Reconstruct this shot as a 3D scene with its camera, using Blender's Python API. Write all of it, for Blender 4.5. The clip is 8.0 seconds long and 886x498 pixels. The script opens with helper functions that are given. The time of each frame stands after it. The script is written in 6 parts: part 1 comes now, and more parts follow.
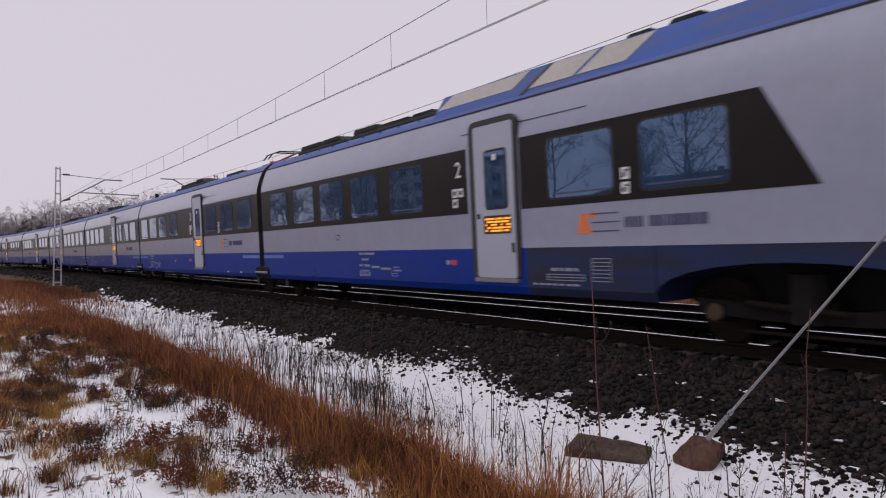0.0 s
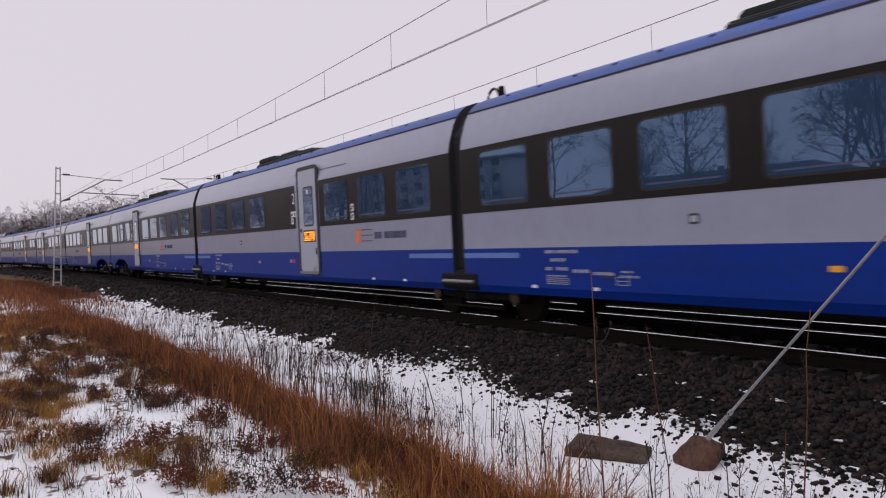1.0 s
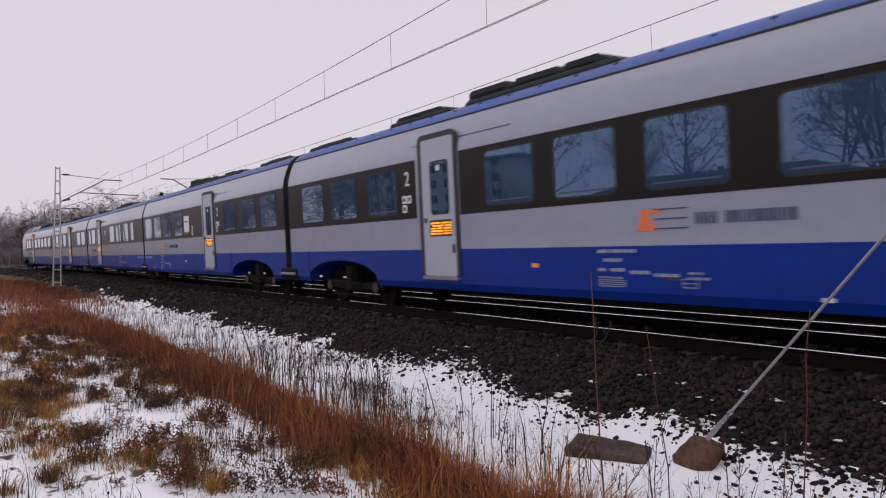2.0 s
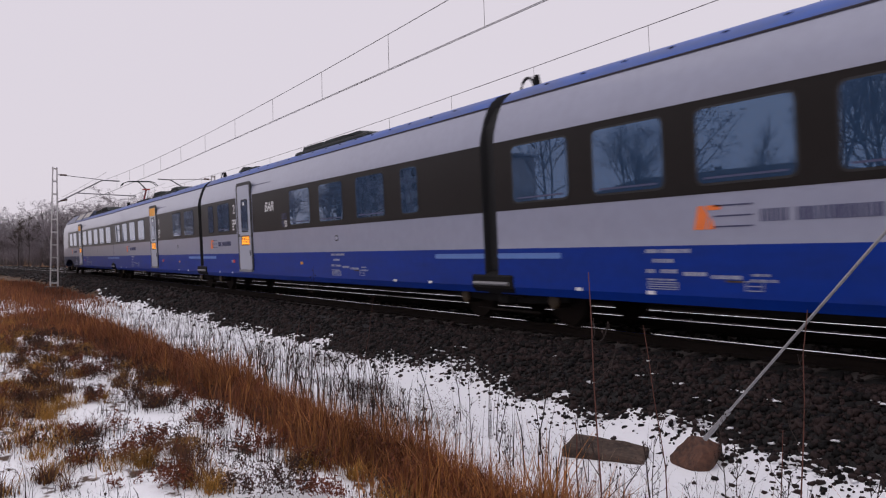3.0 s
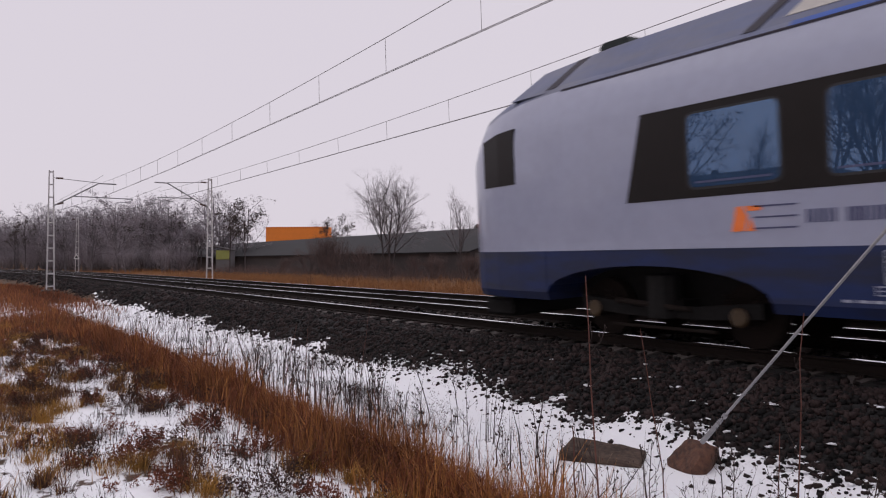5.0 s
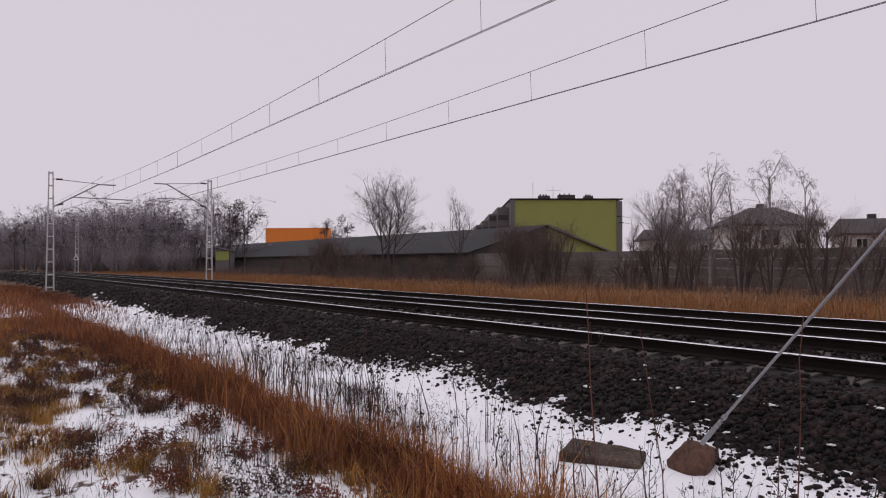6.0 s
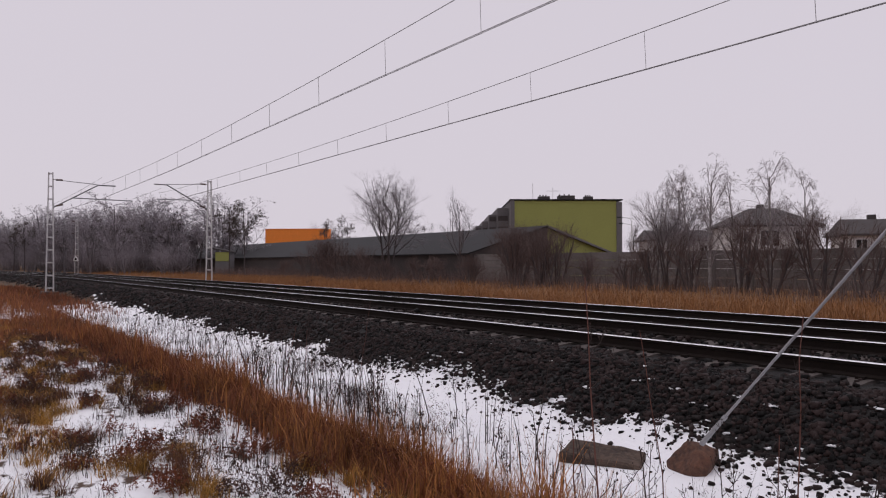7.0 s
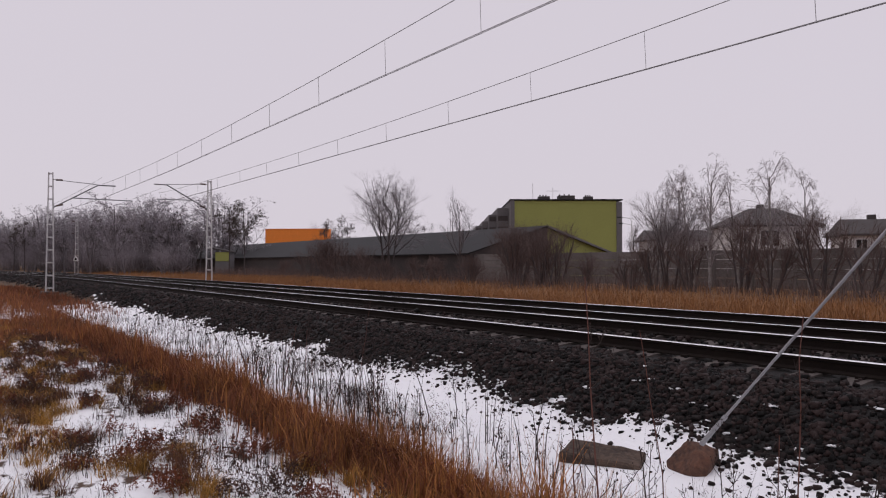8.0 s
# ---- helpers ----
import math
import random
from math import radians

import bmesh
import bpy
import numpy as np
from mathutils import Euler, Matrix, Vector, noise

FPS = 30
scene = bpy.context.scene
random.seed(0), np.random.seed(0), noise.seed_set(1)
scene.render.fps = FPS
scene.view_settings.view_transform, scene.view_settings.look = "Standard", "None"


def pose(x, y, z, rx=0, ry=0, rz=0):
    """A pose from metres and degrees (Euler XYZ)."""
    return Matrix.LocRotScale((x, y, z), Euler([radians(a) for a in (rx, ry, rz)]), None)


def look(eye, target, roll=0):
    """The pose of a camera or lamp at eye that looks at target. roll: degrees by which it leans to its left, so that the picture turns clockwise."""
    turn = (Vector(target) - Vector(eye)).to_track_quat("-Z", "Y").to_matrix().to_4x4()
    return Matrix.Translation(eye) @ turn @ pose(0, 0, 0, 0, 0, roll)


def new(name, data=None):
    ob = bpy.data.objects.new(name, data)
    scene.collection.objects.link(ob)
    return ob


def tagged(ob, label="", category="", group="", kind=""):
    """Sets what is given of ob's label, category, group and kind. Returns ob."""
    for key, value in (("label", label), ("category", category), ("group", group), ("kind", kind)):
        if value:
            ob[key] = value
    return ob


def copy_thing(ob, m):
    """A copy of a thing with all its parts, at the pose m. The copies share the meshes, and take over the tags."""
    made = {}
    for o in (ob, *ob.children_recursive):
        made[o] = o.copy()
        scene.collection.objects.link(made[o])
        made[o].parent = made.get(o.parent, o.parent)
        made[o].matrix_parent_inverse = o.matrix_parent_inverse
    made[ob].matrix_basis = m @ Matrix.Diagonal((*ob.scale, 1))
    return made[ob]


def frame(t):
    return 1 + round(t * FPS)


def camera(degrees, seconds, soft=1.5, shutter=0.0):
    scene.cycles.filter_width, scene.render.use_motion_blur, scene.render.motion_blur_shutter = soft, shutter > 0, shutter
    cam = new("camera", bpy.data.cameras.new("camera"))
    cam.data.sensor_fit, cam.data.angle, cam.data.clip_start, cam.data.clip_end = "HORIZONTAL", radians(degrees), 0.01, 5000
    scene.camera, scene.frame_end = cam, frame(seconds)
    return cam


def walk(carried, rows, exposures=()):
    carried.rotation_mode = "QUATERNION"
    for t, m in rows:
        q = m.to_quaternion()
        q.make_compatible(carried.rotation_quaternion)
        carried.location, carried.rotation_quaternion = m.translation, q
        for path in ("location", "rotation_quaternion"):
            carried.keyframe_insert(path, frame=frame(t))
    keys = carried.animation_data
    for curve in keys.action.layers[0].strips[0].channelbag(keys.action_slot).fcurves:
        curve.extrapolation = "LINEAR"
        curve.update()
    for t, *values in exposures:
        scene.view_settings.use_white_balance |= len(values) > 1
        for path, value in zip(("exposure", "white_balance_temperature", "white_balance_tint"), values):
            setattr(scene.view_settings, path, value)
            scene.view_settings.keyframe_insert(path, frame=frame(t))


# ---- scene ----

# ------------------------------------------------------------ camera
cam = camera(61.35, 8.0, soft=1.15, shutter=0.1)
EYE = Vector((0.0, -9.459, 1.074))


def aim(yaw, pitch):
    """yaw: degrees from +y towards -x; pitch: degrees up."""
    a, b = radians(yaw), radians(pitch)
    way = Vector((-math.sin(a) * math.cos(b), math.cos(a) * math.cos(b), math.sin(b)))
    return look(EYE, EYE + way)


walk(cam, [
    (0.0, aim(56.672, 0.704)), (1.7, aim(56.672, 0.704)), (2.4, aim(56.59, 0.715)), (3.0, aim(56.478, 0.747)),
    (3.5, aim(56.357, 0.812)), (4.0, aim(56.326, 0.877)), (4.5, aim(56.283, 0.942)), (5.2, aim(56.25, 1.02)),
    (6.0, aim(56.231, 1.081)), (7.0, aim(56.218, 1.137)), (8.0, aim(56.218, 1.137))],
    [(0.0, 0.04, 6400, 16), (0.4, 0.12, 6400, 15), (1.0, 0.16, 6400, 15), (4.6, 0.17, 6420, 16), (5.6, 0.04, 6420, 16), (8.0, 0.04, 6420, 16)])

# ------------------------------------------------------------ world and light: an even winter overcast
world = bpy.data.worlds.new("overcast")
scene.world = world
world.use_nodes = True
wn, wl = world.node_tree.nodes, world.node_tree.links
wn.clear()
w_out = wn.new("ShaderNodeOutputWorld")
w_mix = wn.new("ShaderNodeMixShader")
w_sky = wn.new("ShaderNodeBackground")
w_cloud = wn.new("ShaderNodeBackground")
w_tex = wn.new("ShaderNodeTexSky")
w_tex.sky_type = "NISHITA"
w_tex.sun_disc = False
w_tex.sun_elevation = radians(24)
w_tex.sun_rotation = radians(200)
w_tex.air_density, w_tex.dust_density = 1.0, 4.0
w_sky.inputs["Strength"].default_value = 0.06
w_cloud.inputs["Color"].default_value = (0.675, 0.640, 0.680, 1)
w_cloud.inputs["Strength"].default_value = 1.0
w_mix.inputs[0].default_value = 0.92
wl.new(w_tex.outputs[0], w_sky.inputs["Color"])
wl.new(w_sky.outputs[0], w_mix.inputs[1])
wl.new(w_cloud.outputs[0], w_mix.inputs[2])
wl.new(w_mix.outputs[0], w_out.inputs["Surface"])
sun_data = bpy.data.lights.new("sun", "SUN")
sun_data.energy, sun_data.angle, sun_data.color = 0.6, radians(80), (1.0, 0.97, 0.95)
sun = new("sun", sun_data)
sun.matrix_world = look((-10, -6, 60), (0, 0, 0))

# ------------------------------------------------------------ materials


def mat(name, color, rough=0.7, metal=0.0, vary=0.25, grain=30.0, stain=1.3, bump=0.15, spec=0.5, second=None, island=0.0, emit=0.0, coat=0.0):
    """A procedural surface: base colour broken up at two scales, with fine relief."""
    m = bpy.data.materials.new(name)
    m.use_nodes = True
    n, l = m.node_tree.nodes, m.node_tree.links
    b = n["Principled BSDF"]
    b.inputs["Roughness"].default_value = rough
    b.inputs["Metallic"].default_value = metal
    b.inputs["Specular IOR Level"].default_value = spec
    b.inputs["Coat Weight"].default_value = coat
    co = n.new("ShaderNodeTexCoord")
    fine, wide = n.new("ShaderNodeTexNoise"), n.new("ShaderNodeTexNoise")
    fine.inputs["Scale"].default_value, wide.inputs["Scale"].default_value = grain, stain
    fine.inputs["Detail"].default_value, wide.inputs["Detail"].default_value = 3.0, 4.0
    l.new(co.outputs["Object"], fine.inputs["Vector"])
    l.new(co.outputs["Object"], wide.inputs["Vector"])
    add = n.new("ShaderNodeMath")
    add.operation = "ADD"
    l.new(fine.outputs["Fac"], add.inputs[0])
    l.new(wide.outputs["Fac"], add.inputs[1])
    last = add
    if island:
        geo = n.new("ShaderNodeNewGeometry")
        mul = n.new("ShaderNodeMath")
        mul.operation = "MULTIPLY_ADD"
        mul.inputs[1].default_value = island
        l.new(geo.outputs["Random Per Island"], mul.inputs[0])
        l.new(add.outputs[0], mul.inputs[2])
        last = n.new("ShaderNodeMath")
        last.operation = "SUBTRACT"
        last.inputs[1].default_value = island * 0.5
        l.new(mul.outputs[0], last.inputs[0])
    ramp = n.new("ShaderNodeMapRange")
    ramp.inputs["From Min"].default_value, ramp.inputs["From Max"].default_value = 0.6, 1.4
    l.new(last.outputs[0], ramp.inputs["Value"])
    mix = n.new("ShaderNodeMix")
    mix.data_type = "RGBA"
    c = Vector(color)
    lo = c * (1 - vary)
    hi = Vector(second) if second else c * (1 + vary)
    mix.inputs[6].default_value = (*lo, 1)
    mix.inputs[7].default_value = (min(hi[0], 1), min(hi[1], 1), min(hi[2], 1), 1)
    l.new(ramp.outputs[0], mix.inputs[0])
    l.new(mix.outputs[2], b.inputs["Base Color"])
    if bump:
        bp = n.new("ShaderNodeBump")
        bp.inputs["Strength"].default_value = bump
        bp.inputs["Distance"].default_value = 0.02
        l.new(fine.outputs["Fac"], bp.inputs["Height"])
        l.new(bp.outputs[0], b.inputs["Normal"])
    if emit:
        b.inputs["Emission Color"].default_value = (*color, 1)
        b.inputs["Emission Strength"].default_value = emit
    return m


def grimy(name, paint, dirt, rough, amount, spec=0.3):
    """Coach paint under a film of road dust, drawn out in long streaks along the coach."""
    m = mat(name, paint, rough, vary=0.12, grain=7, stain=0.8, bump=0.0, spec=spec)
    n, l = m.node_tree.nodes, m.node_tree.links
    b = n["Principled BSDF"]
    clean = b.inputs["Base Color"].links[0].from_socket
    co, sc = n.new("ShaderNodeTexCoord"), n.new("ShaderNodeMapping")
    sc.inputs["Scale"].default_value = (0.55, 1.0, 3.2)
    film = n.new("ShaderNodeTexNoise")
    film.inputs["Scale"].default_value, film.inputs["Detail"].default_value = 1.6, 7.0
    l.new(co.outputs["Object"], sc.inputs["Vector"])
    l.new(sc.outputs[0], film.inputs["Vector"])
    k = n.new("ShaderNodeMapRange")
    k.inputs["From Min"].default_value, k.inputs["From Max"].default_value = 0.36, 0.72
    k.inputs["To Max"].default_value = amount * 1.7
    l.new(film.outputs["Fac"], k.inputs["Value"])
    mix = n.new("ShaderNodeMix")
    mix.data_type = "RGBA"
    mix.inputs[7].default_value = (*dirt, 1)
    l.new(k.outputs[0], mix.inputs[0])
    l.new(clean, mix.inputs[6])
    l.new(mix.outputs[2], b.inputs["Base Color"])
    return m


M_SNOW = mat("snow", (0.80, 0.81, 0.84), 0.6, vary=0.06, grain=18, stain=1.1, bump=0.6, second=(0.86, 0.87, 0.90))
M_SOIL = mat("dead_turf", (0.075, 0.040, 0.018), 0.95, vary=0.5, grain=25, stain=2, bump=0.8)
M_BALLAST = mat("ballast", (0.005, 0.004, 0.0038), 0.9, vary=0.5, grain=40, stain=2, bump=1.0)
M_STONE = mat("ballast_stone", (0.0085, 0.0054, 0.0053), 0.75, vary=0.8, grain=60, stain=4, bump=0.3, island=2.2, second=(0.026, 0.0152, 0.0140), spec=0.25)
M_FIELD = mat("winter_field", (0.17, 0.085, 0.032), 0.95, vary=0.4, grain=8, stain=0.3, bump=0.6)
M_RAILTOP = mat("polished_rail", (0.85, 0.86, 0.88), 0.16, 1.0, vary=0.08, bump=0.02)
M_RAIL = mat("rusty_rail", (0.012, 0.008, 0.0065), 0.95, 0.0, vary=0.4, bump=0.2, spec=0.2)
M_SLEEPER = mat("concrete_sleeper", (0.078, 0.065, 0.060), 0.9, vary=0.3, grain=40, stain=5, bump=0.3)
M_WHITE = mat("silver_white_paint", (0.280, 0.298, 0.395), 0.30, vary=0.07, grain=6, stain=0.6, bump=0.0, coat=0.5)
M_BLUE = grimy("blue_paint", (0.0015, 0.030, 0.262), (0.016, 0.020, 0.045), 0.36, 0.14, 0.17)
M_ROOF = grimy("roof_blue_paint", (0.008, 0.068, 0.345), (0.055, 0.075, 0.17), 0.42, 0.45)
M_CABROOF = grimy("dusty_cab_roof_paint", (0.105, 0.125, 0.215), (0.16, 0.16, 0.18), 0.45, 0.4)
M_BAND = mat("black_glass_band", (0.009, 0.0068, 0.0066), 0.30, vary=0.2, grain=5, bump=0.0, spec=0.22)
M_GLASS = mat("coated_glass", (0.052, 0.112, 0.225), 0.012, 0.6, vary=0.12, grain=1.5, stain=0.5, bump=0.0, coat=0.55)
M_RUBBER = mat("black_rubber", (0.018, 0.018, 0.020), 0.7, vary=0.3)
M_DARK = mat("underframe_dark", (0.009, 0.0082, 0.0080), 0.85, vary=0.5, grain=15, spec=0.2)
M_GREYDOOR = mat("door_grey", (0.39, 0.415, 0.50), 0.35, vary=0.04, bump=0.0)
M_FRAME = mat("door_frame_grey", (0.019, 0.019, 0.021), 0.5, vary=0.2)
M_ORANGE = mat("orange_paint", (0.85, 0.38, 0.02), 0.4, vary=0.05, bump=0.0)
M_LED = mat("amber_led", (1.0, 0.34, 0.02), 0.5, vary=0.02, bump=0.0, emit=1.4)
M_LEDOFF = mat("display_black", (0.05, 0.02, 0.005), 0.3, vary=0.1, bump=0.0)
M_LETTER = mat("white_letter", (0.72, 0.72, 0.73), 0.5, vary=0.04, bump=0.0)
M_PRINT = mat("faded_print", (0.30, 0.32, 0.40), 0.5, vary=0.2, bump=0.0)
M_SEAM = mat("violet_black_sealant", (0.014, 0.010, 0.022), 0.6, vary=0.2, bump=0.0)
M_AXLE = mat("ochre_axle_cap", (0.055, 0.032, 0.012), 0.6, vary=0.3)
M_LOGO = mat("logo_orange", (0.80, 0.18, 0.03), 0.4, vary=0.05, bump=0.0)
M_TEXTGREY = mat("logo_slate", (0.055, 0.060, 0.13), 0.5, vary=0.05, bump=0.0)
M_RED = mat("red_mark", (0.55, 0.04, 0.03), 0.5, vary=0.05, bump=0.0)
M_EQUIP = mat("roof_equipment", (0.020, 0.026, 0.026), 0.75, vary=0.5, grain=10, spec=0.3)
M_PANRED = mat("pantograph_red", (0.30, 0.035, 0.025), 0.5, vary=0.2)
M_STEEL = mat("galvanised_steel", (0.27, 0.27, 0.28), 0.5, 0.6, vary=0.25, grain=20)
M_BIRCHTWIG = mat("birch_twig", (0.27, 0.24, 0.245), 0.95, vary=0.3, bump=0.0)
M_MAST = mat("mast_grey_paint", (0.50, 0.49, 0.49), 0.7, 0.0, vary=0.3, grain=12)
M_WIRE = mat("oxidised_wire", (0.21, 0.20, 0.205), 0.6, 0.3, vary=0.2)
M_CONCRETE = mat("fence_concrete", (0.165, 0.148, 0.142), 0.95, vary=0.3, grain=12, stain=0.7, bump=0.3)
M_SHEDROOF = mat("shed_sheet", (0.016, 0.016, 0.018), 0.95, vary=0.2, grain=5, stain=0.3)
M_LIME = mat("lime_render", (0.27, 0.29, 0.085), 0.9, vary=0.06, grain=2, stain=0.2, bump=0.05)
M_GREYBLDG = mat("grey_render", (0.13, 0.125, 0.13), 0.9, vary=0.12, grain=2, stain=0.3)
M_ORANGEBLDG = mat("orange_cladding", (0.80, 0.24, 0.035), 0.8, vary=0.06, grain=2, stain=0.2)
M_PLASTER = mat("pale_plaster", (0.55, 0.53, 0.52), 0.9, vary=0.08, grain=3, stain=0.4)
M_TILE = mat("dark_roof_tile", (0.05, 0.042, 0.042), 0.8, vary=0.25, grain=6, stain=0.8)
# wood twigs and bark paled to grey: distance haze put into their colour
M_WOODTWIG = mat("haze_grey_twig", (0.265, 0.240, 0.262), 0.95, vary=0.35, grain=4, stain=0.8, bump=0.0)
M_WOODBARK = mat("haze_grey_bark", (0.135, 0.121, 0.130), 0.95, vary=0.4, grain=15, stain=2)
M_LEAFCLUMP = mat("dead_leaf_clump", (0.085, 0.068, 0.062), 0.95, vary=0.4, grain=6, stain=0.8, bump=0.0)
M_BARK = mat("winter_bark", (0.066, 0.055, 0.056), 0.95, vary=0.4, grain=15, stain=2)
# lifted to a pale lilac grey, so that haze sits in the colour
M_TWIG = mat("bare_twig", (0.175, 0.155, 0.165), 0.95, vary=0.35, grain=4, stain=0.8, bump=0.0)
M_BIRCH = mat("birch_bark", (0.30, 0.28, 0.27), 0.9, vary=0.6, grain=5, stain=2)
M_REDTWIG = mat("reddish_twig", (0.105, 0.072, 0.065), 0.95, vary=0.3, bump=0.0)
M_GRASS = mat("brown_dead_grass", (0.170, 0.055, 0.020), 0.9, vary=0.4, grain=3, stain=0.8, bump=0.0, island=0.9)
M_STRAW = mat("straw_grass", (0.235, 0.106, 0.037), 0.9, vary=0.35, grain=2, stain=0.5, bump=0.0, island=0.7)
M_MOSS = mat("olive_tuft", (0.29, 0.145, 0.026), 0.9, vary=0.4, grain=3, stain=0.7, bump=0.0, island=0.8)
M_GOLD = mat("golden_dead_grass", (0.32, 0.132, 0.034), 0.9, vary=0.35, grain=3, stain=0.8, bump=0.0, island=0.8)
M_RUSTLEAF = mat("rust_leaf", (0.135, 0.037, 0.016), 0.95, vary=0.45, grain=6, stain=0.8, bump=0.0, island=1.0)
M_DARKLEAF = mat("withered_leaf", (0.038, 0.018, 0.013), 0.95, vary=0.5, grain=6, stain=0.8, bump=0.0, island=1.0, second=(0.075, 0.030, 0.018))
M_DARKTUFT = mat("dark_brown_tuft", (0.085, 0.034, 0.017), 0.95, vary=0.5, grain=3, stain=0.8, bump=0.0, island=0.9)
M_INSUL = mat("brown_insulator", (0.085, 0.045, 0.035), 0.4, vary=0.2)
M_WEED = mat("dry_weed_stem", (0.030, 0.0185, 0.015), 0.95, vary=0.4, grain=6, bump=0.0, island=0.5)
M_PALEGRASS = mat("pale_dry_grass", (0.20, 0.145, 0.095), 0.9, vary=0.35, grain=3, stain=0.8, bump=0.0, island=0.8)
M_REDWEED = mat("red_brown_stem", (0.11, 0.042, 0.030), 0.9, vary=0.3, bump=0.0)
M_BOULDER = mat("granite_boulder", (0.085, 0.038, 0.024), 0.8, vary=0.8, grain=22, stain=3.4, bump=0.9, second=(0.145, 0.062, 0.036))
M_SLAB = mat("old_concrete_slab", (0.055, 0.034, 0.025), 0.9, vary=0.7, grain=20, stain=3.5, bump=1.0, second=(0.105, 0.070, 0.052))

# ------------------------------------------------------------ mesh helpers


def part(name, verts, faces, material, parent=None, label="", m=None, smooth=False):
    """One mesh object under a thing or a part."""
    me = bpy.data.meshes.new(name)
    me.from_pydata([tuple(v) for v in verts], [], [tuple(f) for f in faces])
    mats = material if isinstance(material, (list, tuple)) else [material]
    for k in mats:
        me.materials.append(k)
    if smooth:
        me.shade_smooth()
        me.set_sharp_from_angle(angle=radians(34))
    ob = new(name, me)
    if parent is not None:
        ob.parent = parent
    if m is not None:
        ob.matrix_basis = m
    if label:
        ob["label"] = label
    return ob


def empty(name, m=None):
    ob = new(name)
    if m is not None:
        ob.matrix_basis = m
    return ob


class Geo:
    """Collects verts and faces."""

    def __init__(self):
        self.v, self.f = [], []

    def add(self, v, f):
        k = len(self.v)
        self.v.extend(v)
        self.f.extend([tuple(i + k for i in q) for q in f])
        return self

    def box(self, x0, x1, y0, y1, z0, z1, b=0.0):
        """A box; b: chamfer of the edges along x, y and z."""
        if b <= 0:
            v = [(x, y, z) for x in (x0, x1) for y in (y0, y1) for z in (z0, z1)]
            return self.add(v, [(0, 1, 3, 2), (4, 6, 7, 5), (0, 4, 5, 1), (2, 3, 7, 6), (0, 2, 6, 4), (1, 5, 7, 3)])
        bm = bmesh.new()
        bmesh.ops.create_cube(bm, size=1.0, matrix=Matrix.LocRotScale(((x0 + x1) / 2, (y0 + y1) / 2, (z0 + z1) / 2), None, (x1 - x0, y1 - y0, z1 - z0)))
        bmesh.ops.bevel(bm, geom=bm.edges[:], offset=b, segments=1, affect="EDGES")
        bm.verts.ensure_lookup_table()
        v = [tuple(p.co) for p in bm.verts]
        f = [tuple(p.index for p in q.verts) for q in bm.faces]
        bm.free()
        return self.add(v, f)

    def tube(self, pts, radii, sides=6, cap=True):
        """A tapered tube through points."""
        k = len(self.v)
        pts = [Vector(p) for p in pts]
        for i, p in enumerate(pts):
            d = (pts[min(i + 1, len(pts) - 1)] - pts[max(i - 1, 0)])
            d = d.normalized() if d.length > 1e-9 else Vector((0, 0, 1))
            u = d.cross(Vector((0, 0, 1)) if abs(d.z) < 0.9 else Vector((1, 0, 0))).normalized()
            w = d.cross(u)
            r = radii[i] if isinstance(radii, (list, tuple)) else radii
            for s in range(sides):
                a = 2 * math.pi * s / sides
                self.v.append(tuple(p + (u * math.cos(a) + w * math.sin(a)) * r))
        for i in range(len(pts) - 1):
            for s in range(sides):
                t = (s + 1) % sides
                self.f.append((k + i * sides + s, k + i * sides + t, k + (i + 1) * sides + t, k + (i + 1) * sides + s))
        if cap:
            self.f.append(tuple(k + s for s in reversed(range(sides))))
            self.f.append(tuple(k + (len(pts) - 1) * sides + s for s in range(sides)))
        return self

    def prism(self, poly, axis, a, b):
        """A flat polygon [(u, w)...] drawn out from a to b along an axis."""
        n = len(poly)
        place = {"x": lambda t, u, w: (t, u, w), "y": lambda t, u, w: (u, t, w), "z": lambda t, u, w: (u, w, t)}[axis]
        v = [place(a, *p) for p in poly] + [place(b, *p) for p in poly]
        f = [tuple(range(n)), tuple(reversed(range(n, 2 * n)))]
        f += [(i, i + n, (i + 1) % n + n, (i + 1) % n) for i in range(n)]
        return self.add(v, f)

    def done(self, name, material, parent=None, label="", m=None, smooth=False):
        return part(name, self.v, self.f, material, parent, label, m, smooth)


def rounded(x0, x1, z0, z1, r, seg=3):
    """A rounded rectangle as a polygon."""
    out = []
    for cx, cz, a0 in ((x1 - r, z1 - r, 0), (x0 + r, z1 - r, 90), (x0 + r, z0 + r, 180), (x1 - r, z0 + r, 270)):
        for i in range(seg + 1):
            a = radians(a0 + 90 * i / seg)
            out.append((cx + r * math.cos(a), cz + r * math.sin(a)))
    return out


def words(name, text, size, material, parent, m, depth=0.004, italic=0.0):
    """Lettering in the built-in font, turned into a mesh."""
    cu = bpy.data.curves.new(name, "FONT")
    cu.body, cu.size, cu.extrude, cu.shear = text, size, depth, italic
    cu.align_x, cu.align_y = "CENTER", "CENTER"
    tmp = bpy.data.objects.new("tmp_text", cu)
    scene.collection.objects.link(tmp)
    bpy.context.view_layer.update()
    me = bpy.data.meshes.new_from_object(tmp.evaluated_get(bpy.context.evaluated_depsgraph_get()))
    bpy.data.objects.remove(tmp)
    bpy.data.curves.remove(cu)
    me.materials.clear()
    me.materials.append(material)
    ob = new(name, me)
    ob.parent = parent
    ob.matrix_basis = m
    return ob

